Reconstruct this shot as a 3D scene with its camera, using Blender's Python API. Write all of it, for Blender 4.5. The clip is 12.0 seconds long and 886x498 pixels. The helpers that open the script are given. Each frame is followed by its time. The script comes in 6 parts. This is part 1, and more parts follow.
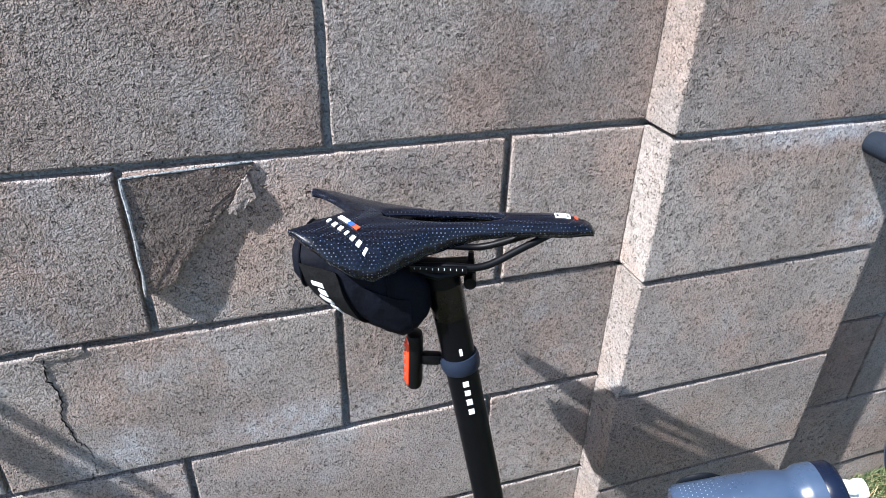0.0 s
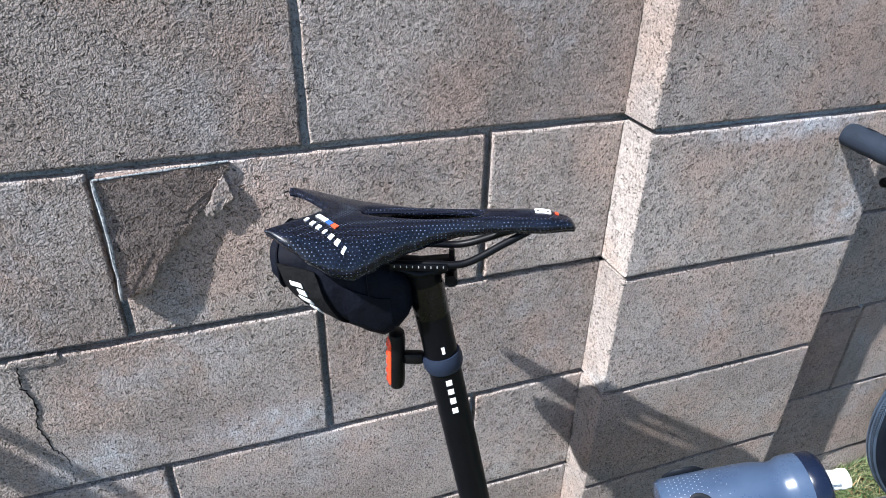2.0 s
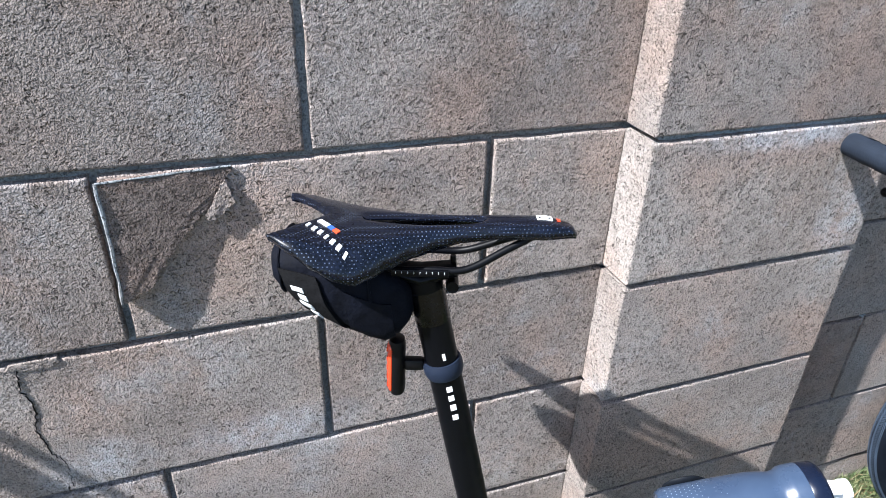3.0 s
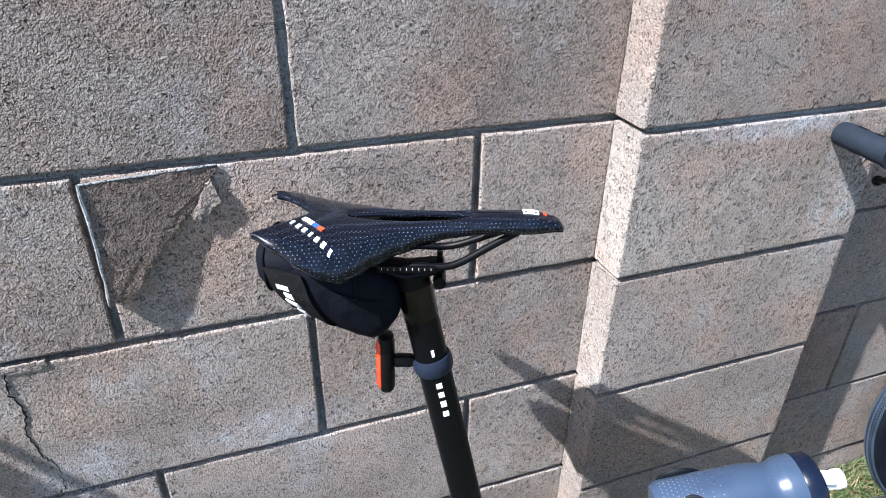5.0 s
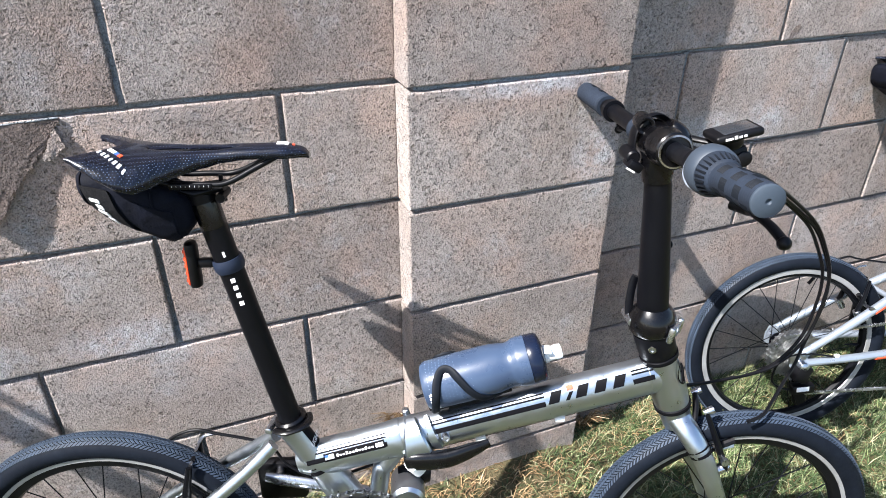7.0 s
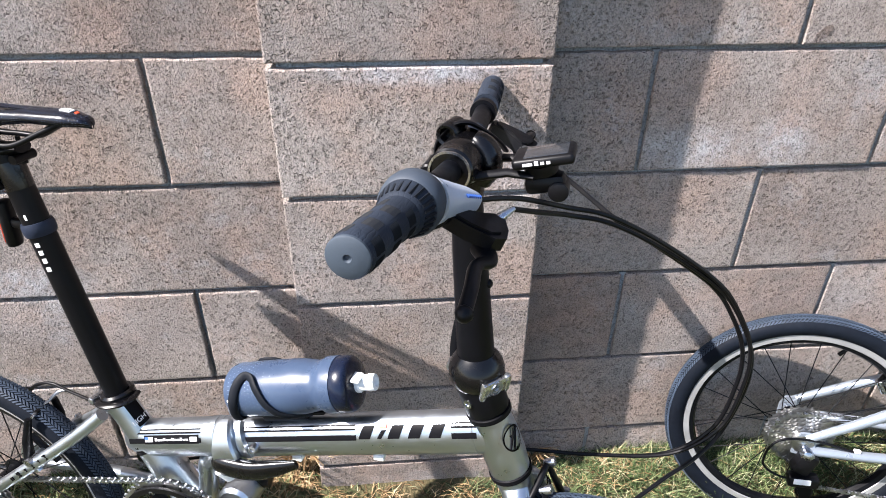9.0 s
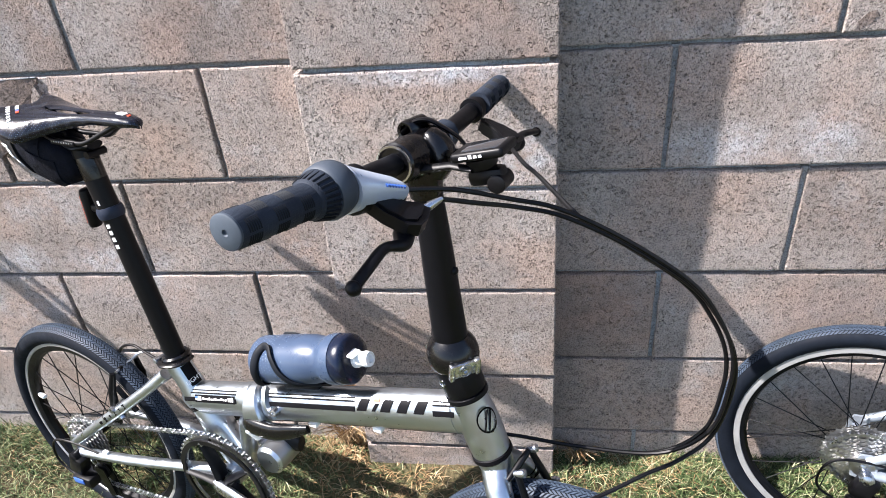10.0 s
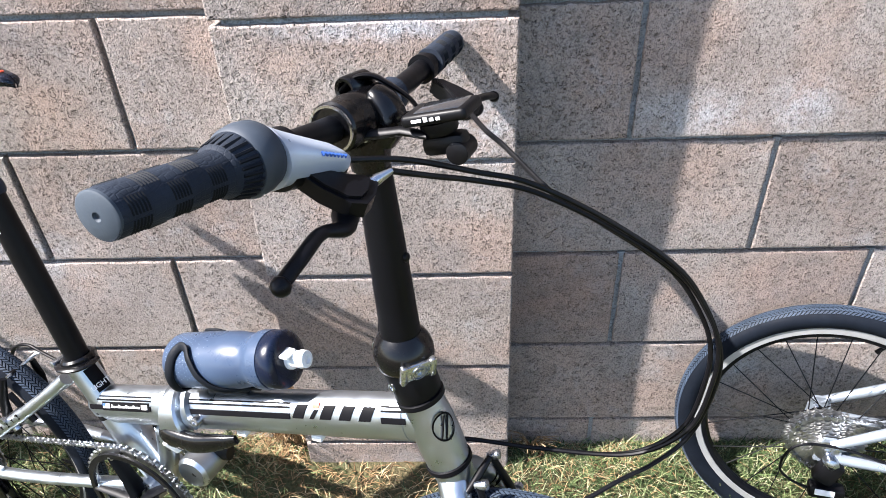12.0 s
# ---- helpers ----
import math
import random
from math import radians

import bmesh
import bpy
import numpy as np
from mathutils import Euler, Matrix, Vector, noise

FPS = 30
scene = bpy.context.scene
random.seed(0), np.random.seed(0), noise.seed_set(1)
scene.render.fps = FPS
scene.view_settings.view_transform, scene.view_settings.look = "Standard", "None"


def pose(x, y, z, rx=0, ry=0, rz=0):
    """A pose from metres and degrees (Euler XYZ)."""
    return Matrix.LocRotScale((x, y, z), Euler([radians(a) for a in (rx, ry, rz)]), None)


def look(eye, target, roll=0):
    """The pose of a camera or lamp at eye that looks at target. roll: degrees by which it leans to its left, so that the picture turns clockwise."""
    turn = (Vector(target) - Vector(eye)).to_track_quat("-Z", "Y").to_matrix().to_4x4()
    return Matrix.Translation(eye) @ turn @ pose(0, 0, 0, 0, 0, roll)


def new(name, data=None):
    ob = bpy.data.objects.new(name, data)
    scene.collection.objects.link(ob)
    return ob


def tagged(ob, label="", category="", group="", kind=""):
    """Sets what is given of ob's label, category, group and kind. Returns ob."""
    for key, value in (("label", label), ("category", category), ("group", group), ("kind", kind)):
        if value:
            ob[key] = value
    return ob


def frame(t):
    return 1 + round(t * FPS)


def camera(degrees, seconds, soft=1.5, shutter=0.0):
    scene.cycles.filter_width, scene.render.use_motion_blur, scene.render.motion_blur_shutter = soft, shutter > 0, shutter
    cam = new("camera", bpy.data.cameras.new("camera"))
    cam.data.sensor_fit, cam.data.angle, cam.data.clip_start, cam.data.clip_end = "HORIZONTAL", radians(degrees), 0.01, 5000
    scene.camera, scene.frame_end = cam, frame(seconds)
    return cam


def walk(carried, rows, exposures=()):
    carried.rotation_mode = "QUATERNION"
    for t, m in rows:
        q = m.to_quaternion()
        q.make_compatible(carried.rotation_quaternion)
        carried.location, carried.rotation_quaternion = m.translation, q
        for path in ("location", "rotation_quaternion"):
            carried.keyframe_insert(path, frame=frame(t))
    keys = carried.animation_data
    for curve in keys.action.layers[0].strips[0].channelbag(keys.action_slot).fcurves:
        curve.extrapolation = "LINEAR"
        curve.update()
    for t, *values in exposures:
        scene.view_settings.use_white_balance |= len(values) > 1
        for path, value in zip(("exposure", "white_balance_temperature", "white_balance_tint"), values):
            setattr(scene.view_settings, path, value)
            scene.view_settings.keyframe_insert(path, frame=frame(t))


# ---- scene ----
cam = camera(68.8, 12.0, soft=0.9)
PATH = [
    (0, (-0.479, -0.653, 1.111), (0.072, 0.984, 0.102), 1.8),
    (0.5, (-0.482, -0.653, 1.110), (0.103, 0.980, 0.113), 2.9),
    (1, (-0.480, -0.653, 1.108), (0.116, 0.971, 0.105), 2.9),
    (1.5, (-0.476, -0.653, 1.107), (0.118, 0.973, 0.106), 2.3),
    (2, (-0.473, -0.651, 1.106), (0.120, 0.972, 0.099), 1.6),
    (2.5, (-0.474, -0.650, 1.105), (0.121, 0.978, 0.107), 1.9),
    (3, (-0.474, -0.651, 1.105), (0.121, 0.983, 0.117), 2.0),
    (5, (-0.462, -0.652, 1.103), (0.134, 0.976, 0.105), 1.1),
    (5.5, (-0.455, -0.679, 1.103), (0.120, 0.929, 0.062), 0.9),
    (6, (-0.436, -0.764, 1.113), (0.161, 0.850, 0.094), 0.2),
    (6.5, (-0.380, -0.882, 1.124), (0.236, 0.722, 0.100), -0.6),
    (7, (-0.310, -0.959, 1.128), (0.346, 0.644, 0.129), 0.6),
    (7.2, (-0.272, -0.969, 1.132), (0.465, 0.620, 0.167), 0.4),
    (8.8, (0.097, -0.916, 1.107), (0.352, 0.750, 0.030), -3.4),
    (9, (0.158, -0.943, 1.111), (0.322, 0.739, 0.042), 0.7),
    (9.3, (0.265, -0.985, 1.108), (0.307, 0.674, -0.013), 1.2),
    (9.5, (0.318, -0.997, 1.111), (0.194, 0.672, 0.015), -2.0),
    (9.7, (0.347, -1.003, 1.116), (0.108, 0.656, 0.027), -5.1),
    (10, (0.356, -0.995, 1.121), (0.085, 0.684, 0.069), -5.3),
    (10.2, (0.351, -0.977, 1.119), (0.049, 0.687, 0.053), -4.8),
    (10.5, (0.334, -0.938, 1.121), (0.054, 0.748, 0.082), -3.4),
    (11, (0.301, -0.905, 1.112), (0.041, 0.803, 0.104), -1.7),
    (11.2, (0.303, -0.900, 1.107), (0.094, 0.819, 0.107), -1.5),
    (11.5, (0.319, -0.898, 1.104), (0.167, 0.841, 0.129), -1.7),
    (11.8, (0.331, -0.899, 1.082), (0.222, 0.756, -0.038), -2.6),
    (12, (0.331, -0.896, 1.065), (0.246, 0.758, -0.057), -2.6),
]
EXPOSURES = [(0.0, 1.60, 6100, 9), (6.2, 1.72, 6100, 9), (7.2, 1.91, 6500, 12), (9.0, 1.93, 6650, 14), (10.2, 2.08, 6650, 14), (11.4, 2.08, 6620, 13), (12.0, 2.18, 6600, 13)]
walk(cam, [(t, look(eye, target, roll)) for t, eye, target, roll in PATH], EXPOSURES)

# ---- world, sun ----
SUN_WAY = Vector((4.5, 1.0, -5.2)).normalized()
world = bpy.data.worlds.new("world")
scene.world = world
world.use_nodes = True
wn = world.node_tree.nodes
sky = wn.new("ShaderNodeTexSky")
sky.sky_type = "NISHITA"
sky.sun_disc = False
sky.sun_elevation = math.asin(-SUN_WAY.z)
sky.sun_rotation = math.atan2(-SUN_WAY.x, -SUN_WAY.y)
wn["Background"].inputs["Strength"].default_value = 0.085
world.node_tree.links.new(sky.outputs[0], wn["Background"].inputs["Color"])
sun = new("sun", bpy.data.lights.new("sun", "SUN"))
sun.data.energy = 5.0
sun.data.angle = radians(0.55)
sun.data.color = (1.0, 0.975, 0.945)
sun.matrix_world = look(-10 * SUN_WAY, (0, 0, 0))


# ---- materials ----
class Nodes:
    """A small helper round one material's node tree."""

    def __init__(self, name):
        self.mat = bpy.data.materials.new(name)
        self.mat.use_nodes = True
        self.tree = self.mat.node_tree
        self.bsdf = self.tree.nodes["Principled BSDF"]
        self.coord = None

    def add(self, kind, **values):
        n = self.tree.nodes.new(kind)
        for key, v in values.items():
            n.inputs[key].default_value = v
        return n

    def link(self, a, b):
        self.tree.links.new(a, b)

    def place(self, which="Object"):
        if self.coord is None:
            self.coord = self.add("ShaderNodeTexCoord")
        return self.coord.outputs[which]

    def noise(self, scale, detail=4.0, rough=0.6, vec=None):
        n = self.add("ShaderNodeTexNoise", Scale=scale, Detail=detail, Roughness=rough)
        self.link(vec if vec is not None else self.place(), n.inputs["Vector"])
        return n.outputs[0]

    def ramp(self, fac, *stops):
        n = self.add("ShaderNodeValToRGB")
        els = n.color_ramp.elements
        while len(els) < len(stops):
            els.new(0.5)
        for el, (p, c) in zip(els, stops):
            el.position = p
            el.color = (c, c, c, 1) if isinstance(c, float) else (*c, 1)
        self.link(fac, n.inputs[0])
        return n.outputs[0]

    def mix(self, fac, a, b, blend="MIX"):
        n = self.tree.nodes.new("ShaderNodeMix")
        n.data_type = "RGBA"
        n.blend_type = blend
        for val, sock in ((fac, n.inputs[0]), (a, n.inputs[6]), (b, n.inputs[7])):
            if isinstance(val, (int, float)):
                sock.default_value = val
            elif isinstance(val, tuple):
                sock.default_value = (*val, 1)
            else:
                self.link(val, sock)
        return n.outputs[2]

    def math(self, op, a, b=0.0):
        n = self.tree.nodes.new("ShaderNodeMath")
        n.operation = op
        for val, sock in ((a, n.inputs[0]), (b, n.inputs[1])):
            if isinstance(val, (int, float)):
                sock.default_value = val
            else:
                self.link(val, sock)
        return n.outputs[0]

    def bump(self, height, strength, distance, under=None):
        n = self.add("ShaderNodeBump", Strength=strength, Distance=distance)
        self.link(height, n.inputs["Height"])
        if under is not None:
            self.link(under, n.inputs["Normal"])
        return n.outputs[0]

    def done(self, color=None, rough=None, normal=None, metal=None, **more):
        for val, key in ((color, "Base Color"), (rough, "Roughness"), (normal, "Normal"), (metal, "Metallic")):
            if val is None:
                continue
            if isinstance(val, tuple):
                self.bsdf.inputs[key].default_value = (*val, 1)
            elif isinstance(val, (int, float)):
                self.bsdf.inputs[key].default_value = val
            else:
                self.link(val, self.bsdf.inputs[key])
        for key, v in more.items():
            self.bsdf.inputs[key.replace("_", " ")].default_value = v
        return self.mat


# pale mineral bloom on the wall: middle and reach of each patch
BLOOM = [((0.66, 0.0, 0.683), (0.12, 0.2, 0.055)), ((0.81, 0.0, 0.695), (0.07, 0.2, 0.06)), ((-0.46, 0.0, 0.475), (0.14, 0.2, 0.045)),
         ((-0.67, 0.0, 0.47), (0.09, 0.2, 0.06)), ((0.35, -0.058, 0.70), (0.06, 0.2, 0.07)), ((0.22, -0.058, 0.838), (0.20, 0.2, 0.022))]


def concrete(name, tint=(1.0, 1.0, 1.0), pits=1.0):
    """Grainy cast concrete: sand grains, scattered pits, stains and pale bloom."""
    n = Nodes(name)
    info = n.add("ShaderNodeObjectInfo")
    shift = n.tree.nodes.new("ShaderNodeVectorMath")
    shift.operation = "ADD"
    n.link(n.place(), shift.inputs[0])
    spread = n.math("MULTIPLY", info.outputs["Random"], 37.0)
    join = n.add("ShaderNodeCombineXYZ")
    for k in range(3):
        n.link(spread, join.inputs[k])
    n.link(join.outputs[0], shift.inputs[1])
    v = shift.outputs[0]
    big = n.noise(4.5, 4, 0.6, v)
    pink = n.noise(7.5, 3, 0.6, v)
    mid = n.noise(60.0, 4, 0.65, v)
    grit = n.noise(340.0, 2, 0.7, v)
    body = n.mix(n.ramp(big, (0.32, 0.0), (0.68, 1.0)), (0.292 * tint[0], 0.246 * tint[1], 0.223 * tint[2]), (0.405 * tint[0], 0.362 * tint[1], 0.338 * tint[2]))
    warm = n.mix(n.ramp(pink, (0.45, 0.0), (0.66, 0.75)), body, (0.425 * tint[0], 0.318 * tint[1], 0.268 * tint[2]))
    pale = n.mix(n.ramp(n.noise(8.0, 6, 0.72, v), (0.56, 0.0), (0.72, 0.5)), warm, (0.49 * tint[0], 0.50 * tint[1], 0.525 * tint[2]))
    spot = None
    where = n.add("ShaderNodeNewGeometry")
    for centre, reach in BLOOM:
        near = n.tree.nodes.new("ShaderNodeVectorMath")
        near.operation = "SUBTRACT"
        n.link(where.outputs["Position"], near.inputs[0])
        near.inputs[1].default_value = centre
        scaled = n.tree.nodes.new("ShaderNodeVectorMath")
        scaled.operation = "DIVIDE"
        n.link(near.outputs[0], scaled.inputs[0])
        scaled.inputs[1].default_value = reach
        size = n.tree.nodes.new("ShaderNodeVectorMath")
        size.operation = "LENGTH"
        n.link(scaled.outputs[0], size.inputs[0])
        one = n.ramp(size.outputs["Value"], (0.25, 1.0), (1.0, 0.0))
        spot = one if spot is None else n.math("MAXIMUM", spot, one)
    flour = n.ramp(n.noise(28.0, 6, 0.75, v), (0.36, 0.0), (0.66, 0.85))
    pale = n.mix(n.math("MULTIPLY", spot, flour), pale, (0.56 * tint[0], 0.57 * tint[1], 0.61 * tint[2]))
    each = n.mix(n.ramp(info.outputs["Random"], (0.0, 0.88), (0.5, 0.98), (1.0, 1.06)), (0, 0, 0), pale)
    speck = n.mix(n.ramp(mid, (0.3, 0.78), (0.65, 1.10)), (0, 0, 0), each)
    fine = n.mix(n.ramp(grit, (0.34, 0.52), (0.66, 1.34)), (0, 0, 0), speck)
    wander = n.add("ShaderNodeTexNoise", Scale=260.0, Detail=2.0)
    n.link(v, wander.inputs["Vector"])
    ragged = n.tree.nodes.new("ShaderNodeVectorMath")
    ragged.operation = "MULTIPLY_ADD"
    n.link(wander.outputs[1], ragged.inputs[0])
    ragged.inputs[1].default_value = (0.007, 0.007, 0.007)
    n.link(v, ragged.inputs[2])

    def pitted(scale, rare, wide):
        """Round ragged holes of many sizes, most of them small."""
        spot = n.add("ShaderNodeTexVoronoi", Scale=scale)
        n.link(ragged.outputs[0], spot.inputs["Vector"])
        size = n.math("MULTIPLY", n.math("POWER", spot.outputs[1], rare), wide)
        return n.ramp(n.math("SUBTRACT", spot.outputs[0], size), (0.0, 0.0), (0.22, 1.0))

    def grains(scale, soft):
        """Rounded sand grains with creases between them."""
        cell = n.add("ShaderNodeTexVoronoi", Scale=scale)
        n.link(ragged.outputs[0], cell.inputs["Vector"])
        return n.ramp(cell.outputs[0], (0.12, 1.0), (soft, 0.0))

    h1 = n.bump(pitted(125.0, 3.8, 0.76), 1.0 * pits, 0.0072)
    h2 = n.bump(n.noise(215.0, 2.0, 0.55, v), 1.0 * pits, 0.0027, h1)
    h3 = n.bump(grains(420.0, 0.85), 0.9 * pits, 0.0013, h2)
    h4 = n.bump(n.noise(620.0, 1.0, 0.5, v), 0.8 * pits, 0.0010, h3)
    return n.done(fine, 0.93, h4, Specular_IOR_Level=0.2)


def plain(name, color, rough=0.5, metal=0.0, grain=300.0, wear=0.12, relief=0.15, depth=0.0004, **more):
    """A paint, plastic or metal with fine grain and uneven gloss."""
    n = Nodes(name)
    dark = tuple(c * (1 - wear) for c in color)
    light = tuple(min(1.0, c * (1 + wear)) for c in color)
    col = n.mix(n.ramp(n.noise(22.0, 4), (0.3, 0.0), (0.7, 1.0)), dark, light)
    gloss = n.ramp(n.noise(45.0, 5, 0.7), (0.3, max(0.03, rough - 0.08)), (0.75, min(1.0, rough + 0.1)))
    normal = n.bump(n.noise(grain, 3), relief, depth)
    return n.done(col, gloss, normal, metal, **more)


def rubber_tyre():
    n = Nodes("tyre_rubber")
    dust = n.ramp(n.noise(14.0, 5, 0.7), (0.35, 0.0), (0.75, 1.0))
    col = n.mix(dust, (0.002, 0.0032, 0.006), (0.0052, 0.0080, 0.0135))
    return n.done(col, n.ramp(n.noise(70.0, 4), (0.3, 0.6), (0.7, 0.8)), n.bump(n.noise(420.0, 3), 0.3, 0.0006), Specular_IOR_Level=0.1)


def carbon():
    """Woven carbon under lacquer."""
    n = Nodes("lacquered_carbon_weave")
    turn = n.tree.nodes.new("ShaderNodeMapping")
    turn.inputs["Rotation"].default_value = (0, 0, radians(38))
    n.link(n.place(), turn.inputs["Vector"])
    check = n.add("ShaderNodeTexChecker", Scale=330.0)
    n.link(turn.outputs[0], check.inputs["Vector"])
    lattice = n.add("ShaderNodeTexVoronoi", Scale=380.0, Randomness=0.0)
    n.link(turn.outputs[0], lattice.inputs["Vector"])
    dots = n.ramp(lattice.outputs[0], (0.16, 1.0), (0.28, 0.0))
    base = n.mix(check.outputs[1], (0.0015, 0.002, 0.0042), (0.0040, 0.0058, 0.0135))
    worn = n.ramp(n.noise(26.0, 4), (0.35, 0.15), (0.65, 0.7))
    col = n.mix(n.math("MULTIPLY", dots, worn), base, (0.12, 0.15, 0.205))
    rough = n.ramp(n.noise(30.0, 4), (0.3, 0.20), (0.7, 0.30))
    return n.done(col, rough, n.bump(check.outputs[1], 0.15, 0.0003), Coat_Weight=0.12, Coat_Roughness=0.1, Specular_IOR_Level=0.3)


def woven(name, color, scale=700.0):
    n = Nodes(name)
    wave = n.add("ShaderNodeTexWave", Scale=scale, Distortion=0.4)
    n.link(n.place(), wave.inputs["Vector"])
    fold = n.noise(45.0, 3)
    col = n.mix(n.ramp(n.noise(60.0, 5), (0.35, 0.0), (0.7, 1.0)), tuple(c * 0.7 for c in color), tuple(c * 1.4 for c in color))
    return n.done(col, 0.72, n.bump(fold, 0.7, 0.004, n.bump(wave.outputs[1], 0.3, 0.0005)), Sheen_Weight=0.0, Specular_IOR_Level=0.12)


def hexed(name, color):
    """Rubber moulded in small cells."""
    n = Nodes(name)
    lattice = n.add("ShaderNodeTexVoronoi", Scale=230.0, Randomness=0.3)
    lattice.feature = "DISTANCE_TO_EDGE"
    n.link(n.place(), lattice.inputs["Vector"])
    line = n.ramp(lattice.outputs[0], (0.03, 0.0), (0.12, 1.0))
    col = n.mix(n.ramp(n.noise(30.0, 4), (0.3, 0.0), (0.7, 1.0)), tuple(c * 0.75 for c in color), tuple(c * 1.35 for c in color))
    return n.done(col, 0.7, n.bump(line, 0.35, 0.0006), Specular_IOR_Level=0.2)


def smoky(name):
    """Cloudy blue-grey squeeze-bottle plastic."""
    n = Nodes(name)
    col = n.mix(n.ramp(n.noise(18.0, 4), (0.3, 0.0), (0.7, 1.0)), (0.023, 0.038, 0.072), (0.035, 0.056, 0.098))
    return n.done(col, n.ramp(n.noise(40.0, 4), (0.3, 0.24), (0.7, 0.36)), n.bump(n.noise(160.0, 3), 0.1, 0.0004), Coat_Weight=0.06, Specular_IOR_Level=0.4)


def turf(name):
    """Thatch, soil and short turf seen between and beyond the standing blades."""
    n = Nodes(name)
    a = n.ramp(n.noise(2.2, 5, 0.65), (0.35, 0.0), (0.65, 1.0))
    green = n.mix(n.ramp(n.noise(160.0, 4, 0.7), (0.35, 0.0), (0.65, 1.0)), (0.025, 0.036, 0.013), (0.095, 0.105, 0.05))
    dry = n.mix(n.ramp(n.noise(140.0, 4, 0.7), (0.35, 0.0), (0.65, 1.0)), (0.045, 0.032, 0.019), (0.145, 0.105, 0.062))
    return n.done(n.mix(n.math("MULTIPLY", a, 0.75), dry, green), 0.95, n.bump(n.noise(120.0, 4, 0.7), 0.9, 0.012), Specular_IOR_Level=0.15)


def blades(name, *stops):
    n = Nodes(name)
    geo = n.add("ShaderNodeNewGeometry")
    col = n.ramp(geo.outputs["Random Per Island"], *stops)
    patch = n.ramp(n.noise(6.0, 4), (0.3, 0.7), (0.7, 1.15))
    return n.done(n.mix(patch, (0, 0, 0), col), 0.7, None, Subsurface_Weight=0.0, Transmission_Weight=0.0, Specular_IOR_Level=0.3)


BLOCK = concrete("split_concrete")
# broken faces' own tone plus extra dark for the flake turned from the sun
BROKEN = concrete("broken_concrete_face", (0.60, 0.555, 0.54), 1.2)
# the block concrete in a darker tint
DARK_BLOCK = concrete("darker_concrete", (0.84, 0.83, 0.83), 1.1)
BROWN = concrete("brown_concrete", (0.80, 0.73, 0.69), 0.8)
MORTAR = concrete("mortar", (0.76, 0.94, 1.08), 0.6)
SOIL = turf("turf_and_thatch")
SILVER = plain("satin_silver_paint", (0.43, 0.475, 0.525), 0.33, 1.0, 900.0, 0.03, 0.04, 0.0001)
POD = plain("pale_silver_plastic", (0.44, 0.50, 0.60), 0.34, 0.4, 500.0, 0.05, 0.1, 0.0002)
GREY_PAINT = plain("pale_grey_paint", (0.28, 0.32, 0.375), 0.32, 0.6, 500.0, 0.05, 0.1, 0.0002)
STEEL = plain("bright_steel", (0.42, 0.44, 0.48), 0.28, 1.0)
CHAIN = plain("bright_chain_steel", (0.42, 0.43, 0.45), 0.30, 1.0, 400.0, 0.3)
SLATE = plain("slate_shifter_rubber", (0.020, 0.029, 0.043), 0.6, 0.0, 300.0, 0.12, 0.2)
TRACK = plain("machined_rim_wall", (0.33, 0.335, 0.345), 0.45, 0.6, 200.0, 0.12, 0.2, 0.0004)
SPROCKET = plain("bright_sprocket_steel", (0.40, 0.40, 0.40), 0.36, 1.0, 120.0, 0.3)
BLACK = plain("black_anodised", (0.0013, 0.0015, 0.0026), 0.42, 0.0, 500.0, 0.2, 0.05, 0.0002, Specular_IOR_Level=0.17)
GLOSS = plain("gloss_black_paint", (0.0015, 0.0015, 0.002), 0.25, 0.0, 500.0, 0.2, 0.05, 0.0002, Coat_Weight=0.15, Specular_IOR_Level=0.3)
BLACK_PLASTIC = plain("black_plastic", (0.0022, 0.0022, 0.003), 0.42, Specular_IOR_Level=0.2)
TYRE = rubber_tyre()
GRIP = hexed("slate_grip_rubber", (0.011, 0.016, 0.026))
GRIP_END = plain("worn_grip_end", (0.022, 0.034, 0.050), 0.7, 0.0, 260.0, 0.12, 0.4)
GRIP_DARK = plain("dark_grip_rubber", (0.0045, 0.006, 0.009), 0.62, 0.0, 260.0, 0.2, 0.4, Specular_IOR_Level=0.12)
POLISHED = plain("polished_rim", (0.55, 0.57, 0.60), 0.25, 1.0, 400.0, 0.05, 0.05, 0.0001)
WHITE = plain("white_print", (0.78, 0.78, 0.78), 0.45)
ORANGE = plain("orange_print", (0.60, 0.065, 0.022), 0.4)
BLUE = plain("blue_print", (0.03, 0.09, 0.32), 0.4)
PRINT = plain("black_print", (0.003, 0.003, 0.004), 0.5, Specular_IOR_Level=0.08)
CLEAR_WHITE = plain("milky_white_plastic", (0.72, 0.74, 0.74), 0.35)
NAVY = plain("navy_plastic", (0.004, 0.007, 0.018), 0.25, Specular_IOR_Level=0.3)
RED = plain("red_lens", (0.62, 0.05, 0.015), 0.18, 0.0, 700.0, 0.15, 0.3, 0.0006, Coat_Weight=0.6)
PALE_BLUE = plain("pale_blue_print", (0.30, 0.37, 0.47), 0.4)
STRAP = plain("navy_rubber_strap", (0.009, 0.014, 0.028), 0.5, 0.0, 300.0, 0.12, 0.2, 0.0004, Specular_IOR_Level=0.25)
CARBON = carbon()
CLOTH = woven("black_nylon_cloth", (0.0022, 0.003, 0.0068))
WEBBING = woven("black_webbing", (0.006, 0.006, 0.007), 1400.0)
BOTTLE = smoky("smoky_blue_plastic")
DARK_GLASS = plain("dark_screen", (0.02, 0.022, 0.026), 0.08, Coat_Weight=0.6)
